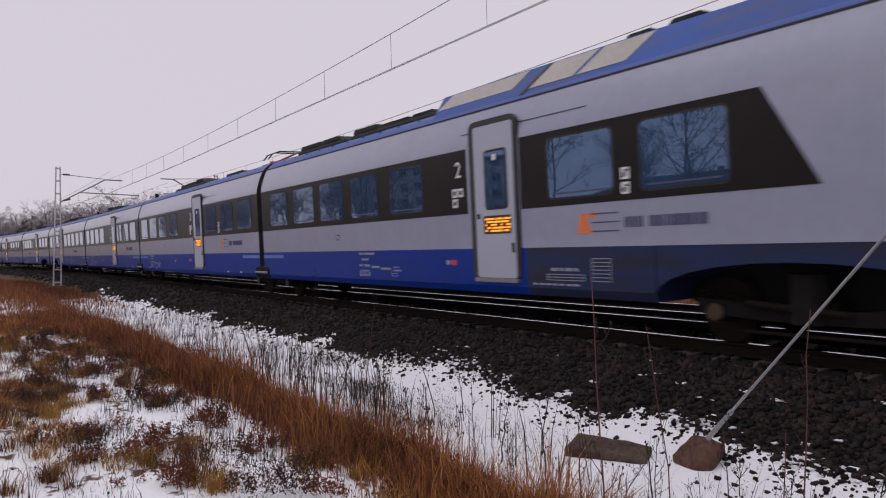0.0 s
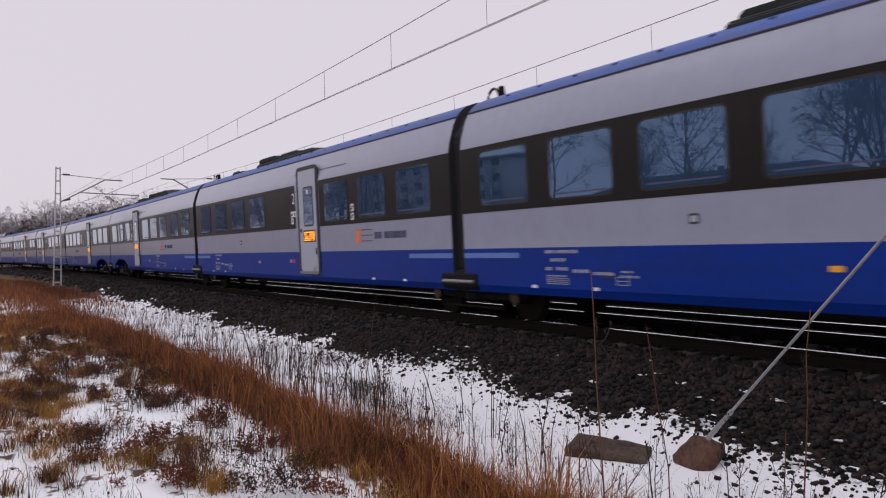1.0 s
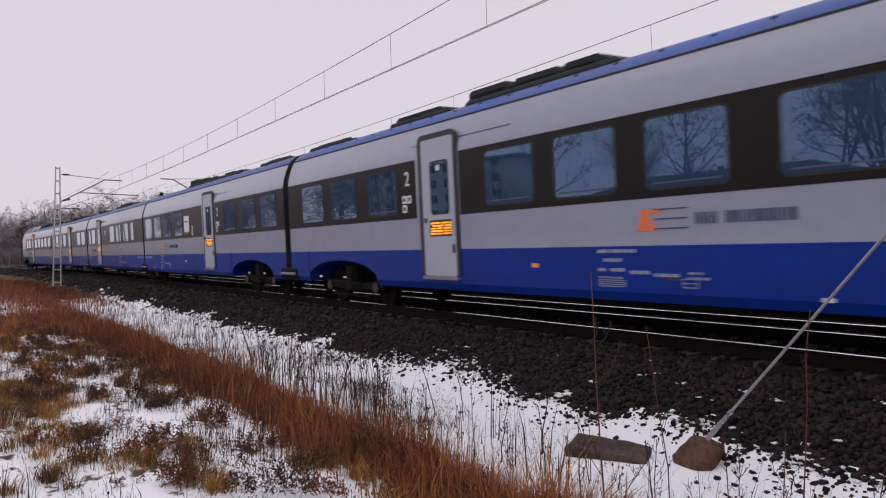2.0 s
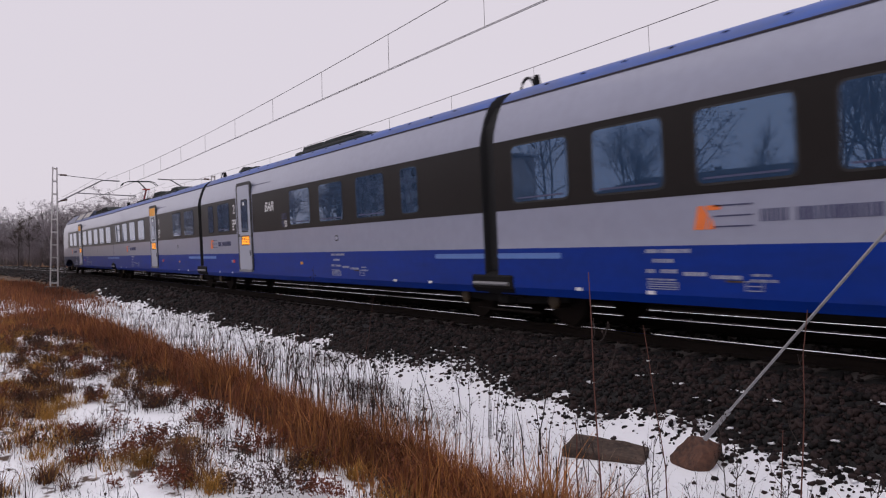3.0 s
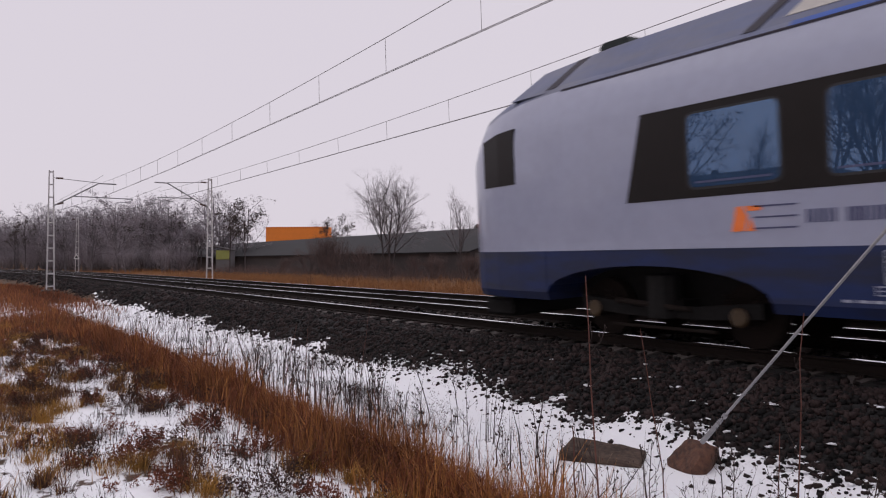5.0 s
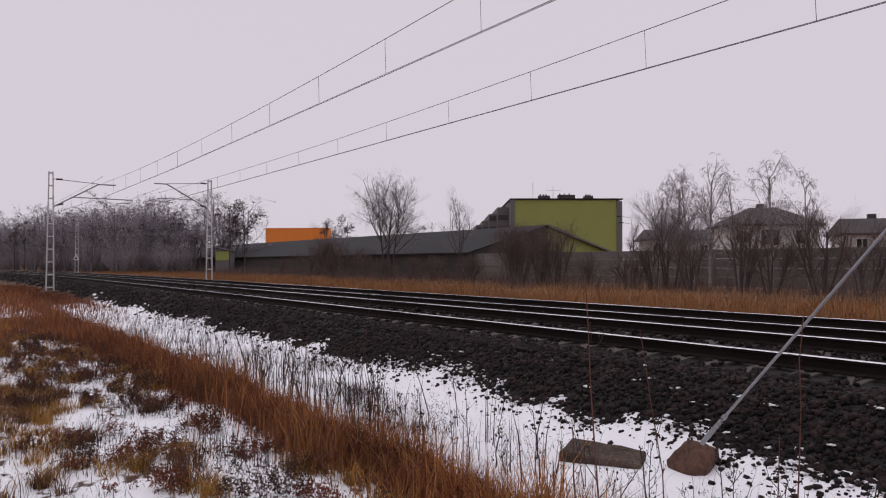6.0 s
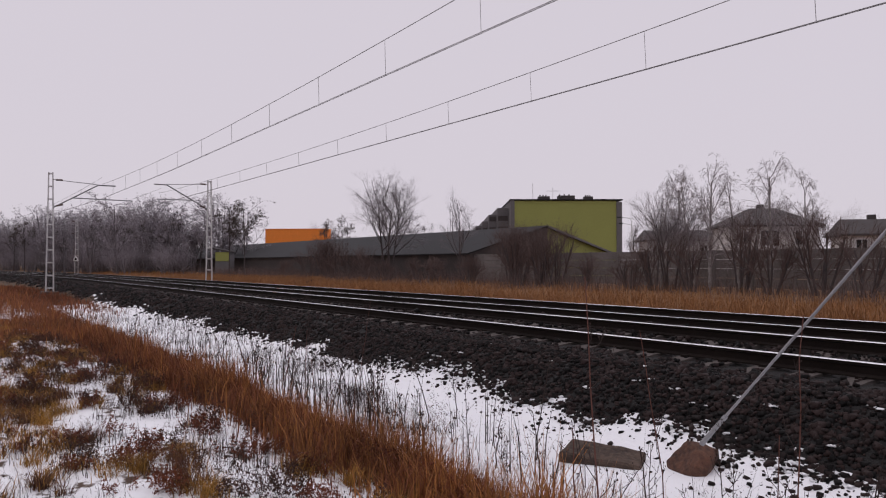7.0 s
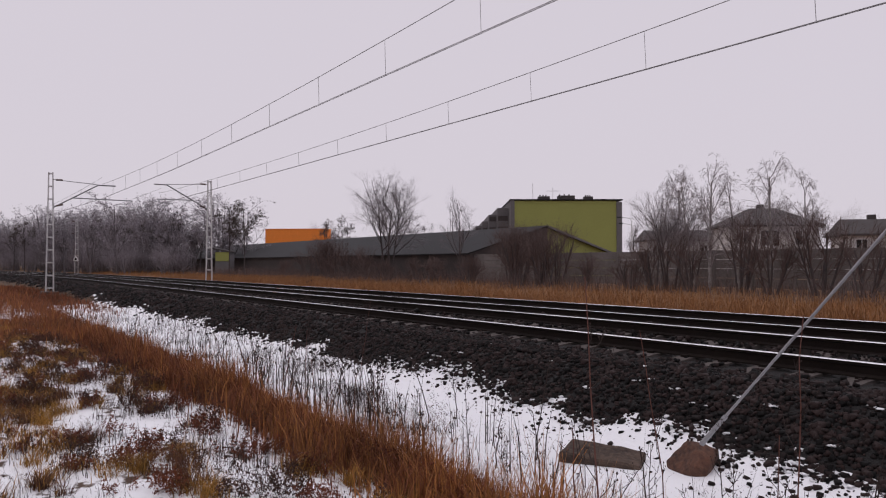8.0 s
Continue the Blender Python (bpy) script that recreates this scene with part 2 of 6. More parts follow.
# ------------------------------------------------------------ ground: one sheet, with the ditch, the ballast bed and the bank
PROFILE = [(-2500, -0.5), (-40, -0.5), (-9.5, -0.53), (-7.2, -0.55), (-6.6, -0.62), (-6.1, -0.84), (-5.4, -1.0), (-4.2, -1.02), (-3.3, -0.93), (-2.8, -0.78),
           (-2.2, -0.42), (-1.85, -0.285), (-1.2, -0.268), (-0.95, -0.258), (-0.5, -0.25), (5.0, -0.24), (5.7, -0.28), (6.6, -0.55), (8.0, -0.5), (27, -0.35), (60, -0.3), (2500, -0.3)]
PY, PZ = [p[0] for p in PROFILE], [p[1] for p in PROFILE]


def bend(x):
    """The line runs straight past the camera and bears gently aside farther off: sideways shift and slope."""
    if x > -45:
        return 0.0, 0.0
    if x > -190:
        return -(x + 45) ** 2 / 1900, -(x + 45) / 950
    return -(145.0 ** 2) / 1900 + (x + 190) * 145 / 950, 145 / 950


def along(x, y):
    """A place beside the line: y is counted from the near track's middle."""
    sh, sl = bend(x)
    return x, y + sh, math.degrees(math.atan(sl))


def ground_z(x, y):
    y = y - bend(x)[0]
    z = float(np.interp(y, PY, PZ))
    if -30 < y < -1.9 and abs(x) < 120:
        z += 0.05 * noise.noise(Vector((x * 0.5, y * 0.8, 3.0))) + 0.035 * noise.noise(Vector((x * 1.7, y * 1.9, 7.0)))
    if 6.4 < y < 60:
        z += 0.10 * noise.noise(Vector((x * 0.15, y * 0.2, 1.0)))
    return z


def toe_line(x):
    """Where the ballast ends in the snow."""
    low = min(1.0, max(0.0, (x + 5.4) / 1.4))
    return -2.80 - 0.30 * low * low * (3 - 2 * low) + 0.40 * noise.noise(Vector((x * 0.35, 0, 0))) + 0.28 * noise.noise(Vector((x * 1.3, 5, 0)))


def ground_sheet():
    xs = [-2500, -1200, -600, -350, -270, -220, -200] + list(np.arange(-190, -90, 10)) + list(np.arange(-90, -30, 1.5)) + list(np.arange(-30, 6, 0.25)) + list(np.arange(6, 30, 1.5)) + [40, 60, 100, 200, 400, 900, 2500]
    ys = [-2500, -900, -300, -120, -60, -40, -28, -20, -15, -12, -10.6] + list(np.arange(-10, -1.6, 0.16)) + [-1.3, -1.0, 0, 1, 2, 3, 4, 5, 5.3, 5.7, 6.1, 6.6, 7, 7.5, 8, 9, 10, 12, 14, 17, 20, 24, 28, 34, 42, 60, 90, 150, 300, 700, 2500]
    nx, ny = len(xs), len(ys)
    v = [(x, y + bend(x)[0], ground_z(x, y + bend(x)[0])) for x in xs for y in ys]
    f, idx = [], []
    for i in range(nx - 1):
        for j in range(ny - 1):
            f.append((i * ny + j, (i + 1) * ny + j, (i + 1) * ny + j + 1, i * ny + j + 1))
            x, y = (xs[i] + xs[i + 1]) / 2, (ys[j] + ys[j + 1]) / 2
            toe = toe_line(x) + 0.12
            if y > 5.9:
                k = 3
            elif y > toe:
                k = 2
            elif -6.70 + 0.22 * noise.noise(Vector((x * 1.1, 3, 8))) < y < -6.05 + 0.25 * noise.noise(Vector((x * 1.4, 6, 2))) or (x < -44 + 5 * noise.noise(Vector((y, x * 0.2, 0))) and -30 < y):
                k = 1
            elif y < -30 or abs(x) > 95:
                k = 3
            else:
                k = 0
            idx.append(k)
    g = part("ground", v, f, [M_GROUNDSNOW, M_SOIL, M_BALLAST, M_FIELD], smooth=True)
    g.data.polygons.foreach_set("material_index", idx)
    tagged(g, "flat winter ground with patchy snow, dead turf and a dark ballast bed", "ground", kind="structure")


def snow_turf():
    """Thin snow through which the dead turf shows in patches."""
    m = bpy.data.materials.new("patchy_snow")
    m.use_nodes = True
    n, l = m.node_tree.nodes, m.node_tree.links
    b = n["Principled BSDF"]
    b.inputs["Roughness"].default_value = 0.7
    co = n.new("ShaderNodeTexCoord")
    big, small, sep = n.new("ShaderNodeTexNoise"), n.new("ShaderNodeTexNoise"), n.new("ShaderNodeSeparateXYZ")
    big.inputs["Scale"].default_value, small.inputs["Scale"].default_value = 2.1, 11.0
    big.inputs["Detail"].default_value, small.inputs["Detail"].default_value = 5, 5
    l.new(co.outputs["Object"], big.inputs["Vector"])
    l.new(co.outputs["Object"], small.inputs["Vector"])
    l.new(co.outputs["Object"], sep.inputs[0])
    bank = n.new("ShaderNodeMapRange")  # the bank is barer than the ditch
    bank.inputs["From Min"].default_value, bank.inputs["From Max"].default_value = -7.4, -5.6
    bank.inputs["To Min"].default_value, bank.inputs["To Max"].default_value = 0.0, 0.22
    l.new(sep.outputs["Y"], bank.inputs["Value"])
    s1 = n.new("ShaderNodeMath")
    s1.operation = "MULTIPLY_ADD"
    s1.inputs[1].default_value = 0.45
    l.new(small.outputs["Fac"], s1.inputs[0])
    l.new(big.outputs["Fac"], s1.inputs[2])
    s2 = n.new("ShaderNodeMath")
    s2.operation = "ADD"
    l.new(s1.outputs[0], s2.inputs[0])
    l.new(bank.outputs[0], s2.inputs[1])
    cut = n.new("ShaderNodeMapRange")
    cut.inputs["From Min"].default_value, cut.inputs["From Max"].default_value = 0.575, 0.635
    l.new(s2.outputs[0], cut.inputs["Value"])
    turf = n.new("ShaderNodeMix")
    turf.data_type = "RGBA"
    turf.inputs[6].default_value, turf.inputs[7].default_value = (0.022, 0.012, 0.007, 1), (0.12, 0.055, 0.018, 1)
    l.new(small.outputs["Fac"], turf.inputs[0])
    mix = n.new("ShaderNodeMix")
    mix.data_type = "RGBA"
    mix.inputs[7].default_value = (0.84, 0.85, 0.88, 1)
    l.new(cut.outputs[0], mix.inputs[0])
    l.new(turf.outputs[2], mix.inputs[6])
    l.new(mix.outputs[2], b.inputs["Base Color"])
    bp = n.new("ShaderNodeBump")
    bp.inputs["Strength"].default_value, bp.inputs["Distance"].default_value = 1.0, 0.05
    l.new(s1.outputs[0], bp.inputs["Height"])
    l.new(bp.outputs[0], b.inputs["Normal"])
    return m


M_GROUNDSNOW = snow_turf()
ground_sheet()

# ------------------------------------------------------------ the two tracks, on a slight cant
GAUGE = 0.7535
NEAR = pose(0, 0, 0, 3.09)
FAR_Y = 3.79
FAR = pose(0, FAR_Y, 0.006, 1.84)
RAIL = [(-0.075, -0.172), (0.075, -0.172), (0.075, -0.155), (0.012, -0.135), (0.010, -0.050), (0.036, -0.035), (0.036, -0.004), (-0.036, -0.004), (-0.036, -0.035), (-0.010, -0.050), (-0.012, -0.135), (-0.075, -0.155)]
SLEEPER = Geo().prism([(-1.25, -0.40), (1.25, -0.40), (1.25, -0.20), (0.95, -0.178), (0.55, -0.178), (0.30, -0.215), (-0.30, -0.215), (-0.55, -0.178), (-0.95, -0.178), (-1.25, -0.20)], "x", -0.13, 0.13)


def sweep(poly):
    """An outline drawn along the line."""
    g, n = Geo(), len(poly)
    xs = [-600, -400, -300, -240, -190] + [-185 + 5 * k for k in range(29)] + [0, 250]
    for x in xs:
        sh = bend(x)[0]
        g.v.extend([(x, u + sh, w) for u, w in poly])
    for i in range(len(xs) - 1):
        for k in range(n):
            j = (k + 1) % n
            g.f.append((i * n + k, i * n + j, (i + 1) * n + j, (i + 1) * n + k))
    g.f += [tuple(range(n)), tuple(reversed(range((len(xs) - 1) * n, len(xs) * n)))]
    return g


def track(name, m, x_from):
    t = empty(name, m)
    tagged(t, "railway track of worn steel rails on concrete sleepers", "railway track", kind="structure")
    for side in (-1, 1):
        r = sweep([(u + side * GAUGE, w) for u, w in RAIL]).done("rail", M_RAIL, t, "rusty rail with a polished head")
        sweep([(side * GAUGE - 0.035, -0.004), (side * GAUGE + 0.035, -0.004), (side * GAUGE + 0.030, 0.0), (side * GAUGE - 0.030, 0.0)]).done("running_surface", M_RAILTOP, r)
    first = None
    for i in range(110):
        x = -11.597 + 0.6 * (i - 68)
        if first is None:
            first = SLEEPER.done("sleeper", M_SLEEPER, t, m=pose(x, bend(x)[0], 0, 0, 0, along(x, 0)[2]))
        else:
            ob = new("sleeper", first.data)
            ob.parent, ob.matrix_basis = t, pose(x, bend(x)[0], 0, 0, 0, along(x, 0)[2])
    rest = Geo()
    for i in list(range(-500, 0)) + list(range(110, 330)):
        x = -11.597 + 0.6 * (i - 68)
        rest.add([(a + x, b + bend(x)[0], c) for a, b, c in SLEEPER.v], SLEEPER.f)
    tagged(rest.done("sleepers_beyond", M_SLEEPER, t), kind="stuff")
    clips = Geo()
    for i in range(30, 110):
        x = -11.597 + 0.6 * (i - 68)
        for s in (-1, 1):
            for o in (-0.11, 0.11):
                clips.box(x - 0.05, x + 0.05, s * GAUGE + o - 0.035, s * GAUGE + o + 0.035, -0.18, -0.145)
    tagged(clips.done("rail_clips", M_RAIL, t), kind="stuff")


track("track_near", NEAR, 0)
track("track_far", FAR, 0)

# ------------------------------------------------------------ the train: eight coaches
SPEED = 28.52
SKIRT = [(-1.36, 0.54), (-1.42, 0.67), (-1.42, 1.325), (1.42, 1.325), (1.42, 0.67), (1.36, 0.54)]
SIDE = [(-1.42, 1.325), (-1.42, 2.0), (-1.42, 3.17), (-1.40, 3.32), (-1.35, 3.48), (-1.29, 3.66), (-1.20, 3.84), (1.20, 3.84), (1.29, 3.66), (1.35, 3.48), (1.40, 3.32), (1.42, 3.17), (1.42, 2.0), (1.42, 1.325)]
TOP = [(-1.20, 3.84), (-1.11, 3.95), (-0.98, 4.05), (-0.70, 4.15), (0, 4.21), (0.70, 4.15), (0.98, 4.05), (1.11, 3.95), (1.20, 3.84)]
NOSE = [(0.0, 0.62, 0.66), (0.06, 0.72, 0.74), (0.2, 0.82, 0.82), (0.5, 0.90, 0.90), (1.0, 0.955, 0.95), (1.6, 0.985, 0.985), (2.4, 1.0, 1.0), (4.0, 1.0, 1.0), (6.4, 1.0, 1.0)]


def loft(poly, sections, base):
    """Sections (x, width, height) of one outline, closed at both ends; heights are counted from base."""
    n, g = len(poly), Geo()
    for x, w, h in sections:
        g.v.extend([(x, y * w, base + (z - base) * h if z > base else z) for y, z in poly])
    for i in range(len(sections) - 1):
        for k in range(n):
            j = (k + 1) % n
            g.f.append((i * n + k, i * n + j, (i + 1) * n + j, (i + 1) * n + k))
    g.f.append(tuple(range(n)))
    g.f.append(tuple(reversed(range((len(sections) - 1) * n, len(sections) * n))))
    return g


def slab(poly, side, proud, thick=0.02):
    """A flat piece on the coach's side."""
    a, b = -1.42 - proud, -1.42 - proud + thick
    return Geo().prism(poly, "y", a * -side if side > 0 else a, b * -side if side > 0 else b)


def face(x, z, side, proud):
    """The pose of lettering on the coach's side."""
    return pose(x, side * (1.42 + proud), z, 90, 0, 0 if side < 0 else 180)


def window(car, x0, x1, side, z0=2.10, z1=3.03):
    x0, x1 = x0 + 0.09, x1 + 0.02
    fr = slab(rounded(x0 - 0.03, x1 + 0.03, z0 - 0.03, z1 + 0.03, 0.11), side, 0.010).done("window", M_RUBBER, car, "flush coach window in a black rubber frame")
    slab(rounded(x0, x1, z0, z1, 0.09), side, 0.014).done("pane", M_GLASS, fr, "blue-tinted reflecting glass")
    if x1 - x0 > 1.2:
        slab([(x0 + 0.1, z0 + 0.05), (x1 - 0.1, z0 + 0.05), (x1 - 0.1, z0 + 0.075), (x0 + 0.1, z0 + 0.075)], side, 0.0165).done("ledge", M_TEXTGREY, fr)


def door(car, xc, side, first_class):
    x0, x1 = xc - 0.48, xc + 0.63
    fr = slab(rounded(x0 - 0.165, x1 + 0.105, 0.76, 3.60, 0.17), side, 0.024, 0.05).done("door_frame", M_FRAME, car, "dark grey rounded door surround")
    leaf = slab(rounded(x0, x1, 0.81, 3.49, 0.06), side, 0.040, 0.06).done("door", M_GREYDOOR, car, "light grey plug door with a tall window")
    slab(rounded(x0 + 0.30, x1 - 0.16, 2.0, 3.05, 0.08), side, 0.044).done("door_seal", M_RUBBER, leaf)
    slab(rounded(x0 + 0.34, x1 - 0.20, 2.04, 3.01, 0.06), side, 0.048).done("pane", M_GLASS, leaf)
    slab([(x0 + 0.55, 2.86), (x1 - 0.45, 2.86), (x1 - 0.45, 2.96), (x0 + 0.55, 2.96)], side, 0.051).done("sticker", M_LETTER, leaf)
    slab(rounded(x0 + 0.24, x1 - 0.10, 1.58, 1.90, 0.03), side, 0.046).done("display", M_LEDOFF, leaf, "black destination display with amber dots")
    led = Geo()
    rnd = random.Random(int(xc * 100))
    for row in range(5):
        for k in range(13):
            if rnd.random() < 0.8:
                u = x0 + 0.29 + k * 0.055
                w = 1.615 + row * 0.052
                g = slab([(u, w), (u + 0.044, w + 0.008), (u + 0.044, w + 0.036), (u, w + 0.028)], side, 0.050, 0.006)
                led.add(g.v, g.f)
    led.done("lit_dots", M_LED, leaf, "glowing amber dots")
    slab(rounded(x1 - 0.10, x1 - 0.03, 1.25, 1.42, 0.02), side, 0.052).done("handle", M_RUBBER, leaf)
    slab(rounded(x0 + 0.06, x0 + 0.13, 1.85, 1.95, 0.02), side, 0.056).done("push_button", M_RUBBER, leaf)
    slab([(x0 - 0.05, 0.74), (x1 + 0.05, 0.74), (x1 + 0.05, 0.805), (x0 - 0.05, 0.805)], side, 0.075, 0.10).done("door_sill", M_STEEL, leaf)
    if first_class:
        slab(rounded(x0 + 0.02, x1 - 0.02, 3.13, 3.48, 0.05), side, 0.044).done("class_panel", M_ORANGE, leaf, "orange-yellow first class panel")


def bars(car, name, x0, x1, z, h, n, side, material, proud=0.007, seed=1):
    """A line of small marks that stand for fine print."""
    rnd, g, x = random.Random(seed), Geo(), x0
    step = (x1 - x0) / n
    for i in range(n):
        w = step * rnd.uniform(0.55, 0.9)
        s = slab([(x, z), (x + w, z), (x + w, z + h), (x, z + h)], side, proud, 0.006)
        g.add(s.v, s.f)
        x += step
    return tagged(g.done(name, material, car), kind="stuff")


def class_sign(car, x, side, figure):
    words("class_figure", figure, 0.42, M_LETTER, car, face(x, 2.78, side, 0.012))
    for i, (u, w) in enumerate(((-0.14, 2.29), (0.05, 2.29), (-0.14, 2.10))):
        p = slab(rounded(x + u - 0.075, x + u + 0.085, w, w + 0.16, 0.01), side, 0.012, 0.008).done("pictogram", M_LETTER, car)
        slab(rounded(x + u - 0.035, x + u + 0.045, w + 0.04, w + 0.12, 0.02), side, 0.016, 0.006).done("pictogram_mark", M_BAND, p)


def operator_mark(car, x, side):
    """The operator's mark as plain shapes: an orange block, two lines and grey bars."""
    g = Geo()
    for poly in ([(0.0, 1.52), (0.17, 1.52), (0.22, 1.70), (0.14, 1.82), (0.07, 1.82)], [(0.20, 1.52), (0.31, 1.52), (0.28, 1.62), (0.25, 1.68)], [(0.21, 1.76), (0.40, 1.76), (0.40, 1.82), (0.18, 1.82)]):
        s = slab([(x + u, w) for u, w in poly], side, 0.006, 0.006)
        g.add(s.v, s.f)
    mk = g.done("operator_mark", M_LOGO, car, "orange operator's mark")
    h = Geo()
    for z in (1.54, 1.67, 1.80):
        s = slab([(x + 0.30, z), (x + 0.84, z), (x + 0.84, z + 0.02), (x + 0.30, z + 0.02)], side, 0.006, 0.006)
        h.add(s.v, s.f)
    h.done("mark_line", M_TEXTGREY, mk)
    bars(car, "operator_lettering", x + 0.95, x + 1.30, 1.59, 0.15, 6, side, M_TEXTGREY, seed=4)
    bars(car, "operator_lettering", x + 1.40, x + 2.36, 1.59, 0.15, 17, side, M_TEXTGREY, seed=12)


def side_marks(car, x, side):
    """The data panels on the blue skirt, as bars, and two ruled boxes."""
    for u, w, z, h, n, sd in ((0.0, 0.75, 1.23, 0.05, 10, 2), (0.12, 0.48, 1.10, 0.05, 4, 3), (0.0, 0.16, 0.96, 0.05, 2, 5), (0.25, 0.52, 0.96, 0.05, 3, 11), (0.02, 0.5, 0.86, 0.025, 6, 7),
                              (0.62, 1.0, 0.93, 0.05, 3, 6), (1.05, 1.5, 0.90, 0.045, 5, 14), (1.6, 1.95, 0.87, 0.035, 4, 8), (1.62, 1.85, 0.94, 0.03, 3, 15)):
        bars(car, "data_line", x + u, x + w, z, h, n, side, M_PRINT, seed=sd)
    slab([(x + 1.25, 0.86), (x + 1.5, 0.86), (x + 1.5, 0.885), (x + 1.25, 0.885)], side, 0.009, 0.006).done("brown_plate", M_SLAB, car)
    ruled_box(car, x + 1.52, 0.76, 0.24, 0.11, 2, side)
    ruled_box(car, x + 0.02, 0.74, 0.5, 0.09, 3, side)


def ruled_box(car, x, z, w, h, n, side):
    """A thin printed frame with ruled lines."""
    g = Geo()
    for a, b, c, d in [(x, x + w, z + h * k / n, z + h * k / n + 0.012) for k in range(n + 1)] + [(x, x + 0.012, z, z + h), (x + w - 0.012, x + w, z, z + h)]:
        q = slab([(a, c), (b, c), (b, d), (a, d)], side, 0.007, 0.006)
        g.add(q.v, q.f)
    tagged(g.done("data_table", M_PRINT, car), kind="stuff")


def roof_box(car, name, x0, x1, z1):
    """Roof equipment: a tray, blocks of uneven height with louvred flanks, a sloped end and a cable duct."""
    z1 -= 0.09
    b = Geo().box(x0, x1, -0.86, 0.86, 4.02, 4.16, 0.02).done(name, M_EQUIP, car, "dark green-grey roof equipment with louvres")
    rnd = random.Random(int(abs(x0 * 7 + x1 * 3) * 10))
    n = max(1, int((x1 - x0) / 1.25))
    step = (x1 - x0 - 0.1) / n
    for i in range(n):
        a = x0 + 0.05 + i * step
        e, top = a + step - 0.07, z1 - (rnd.choice((0.0, 0.03, 0.06)) if i else 0.0)
        w = rnd.choice((0.62, 0.70, 0.78))
        last = 0.35 * (i == n - 1) * (step > 0.9)
        k = Geo().prism([(a, 4.15), (e, 4.15), (e, top - 0.10 - last * 0.3), (e - 0.08 - last, top), (a + 0.08, top), (a, top - 0.06)], "y", -w, w).done("equipment_block", M_EQUIP, b)
        for q in range(3):
            z = 4.18 + q * (top - 4.26) / 3
            Geo().box(a + 0.12, e - 0.14 - last, -w - 0.014, w + 0.014, z, z + (top - 4.26) / 3 - 0.02).done("louvre", M_DARK, k)
        if rnd.random() < 0.6:
            Geo().box(a + 0.2, a + 0.2 + step * 0.4, -0.4, 0.4, top, top + 0.03, 0.01).done("lid", M_DARK, k)
    Geo().tube([(x0 + 0.05, -0.82, 4.17), (x1 - 0.05, -0.82, 4.17)], 0.022, 6).done("cable_duct", M_RUBBER, b)


def bogie(car, xc, wheelbase=2.5):
    g = Geo()
    for s in (-1, 1):
        g.prism([(xc - wheelbase / 2 - 0.3, 0.42), (xc - 0.6, 0.36), (xc + 0.6, 0.36), (xc + wheelbase / 2 + 0.3, 0.42), (xc + wheelbase / 2 + 0.3, 0.62), (xc + 0.5, 0.52), (xc - 0.5, 0.52), (xc - wheelbase / 2 - 0.3, 0.62)], "y", s * 1.0 - 0.07, s * 1.0 + 0.07)
        g.tube([(xc, s * 1.0, 0.36), (xc, s * 1.0, 0.95)], 0.24, 10)
    g.box(xc - 0.3, xc + 0.3, -1.0, 1.0, 0.40, 0.60)
    b = g.done("bogie", M_DARK, car, "dark cast bogie frame")
    for s in (-1, 1):
        Geo().tube([(xc - 0.75, s * 1.16, 0.58), (xc + 0.55, s * 1.16, 0.50)], [0.045, 0.035], 8).done("yaw_damper", M_RAIL, b)
        Geo().box(xc - 0.9, xc + 0.9, s * 1.09 - 0.02, s * 1.09 + 0.02, 0.20, 0.235).done("guard_bar", M_RAIL, b)
    for o in (-wheelbase / 2, wheelbase / 2):
        for s in (-1, 1):
            w = Geo().tube([(xc + o, s * 0.68, 0.43), (xc + o, s * 0.715, 0.43), (xc + o, s * 0.72, 0.43), (xc + o, s * 0.80, 0.43)], [0.46, 0.46, 0.43, 0.43], 24)
            w.tube([(xc + o, s * 0.80, 0.43), (xc + o, s * 1.12, 0.43)], [0.14, 0.12], 12)
            wheel = w.done("wheel", M_RAIL, b, "worn steel wheel with its axle box")
            Geo().tube([(xc + o, s * 1.12, 0.43), (xc + o, s * 1.15, 0.43)], [0.13, 0.10], 12).done("axle_cap", M_AXLE, wheel, "ochre axle box cap")
            for q in (-0.22, 0.22):
                pts = [(xc + o + q + 0.055 * math.cos(a), s * 1.0 + 0.055 * math.sin(a), 0.46 + 0.26 * a / 25.2) for a in np.linspace(0, 25.2, 29)]
                Geo().tube(pts, 0.016, 5).done("coil_spring", M_RAIL, wheel)


def gangway(car, x):
    """Bellows between two coaches, with the coupler trough below."""
    b = empty("gangway")
    b.parent = car
    for i in range(7):
        u = x - 0.18 + i * 0.06
        Geo().prism([(-1.30, 0.95), (-1.30, 3.45), (-1.05, 3.85), (1.05, 3.85), (1.30, 3.45), (1.30, 0.95)], "x", u - 0.018, u + 0.018).done("bellows_fold", M_RUBBER, b)
    Geo().prism([(-1.14, 1.0), (-1.14, 3.42), (-0.9, 3.74), (0.9, 3.74), (1.14, 3.42), (1.14, 1.0)], "x", x - 0.196, x + 0.196).done("bellows", M_RUBBER, b)
    Geo().box(x - 0.66, x + 0.66, -1.45, 1.45, 0.54, 0.94, 0.10).done("bogie_cover", M_DARK, b)
    for s in (-1, 1):
        Geo().tube([(x - 0.5, s * 1.46, 0.72), (x + 0.5, s * 1.46, 0.72)], 0.035, 8).done("damper", M_STEEL, b)


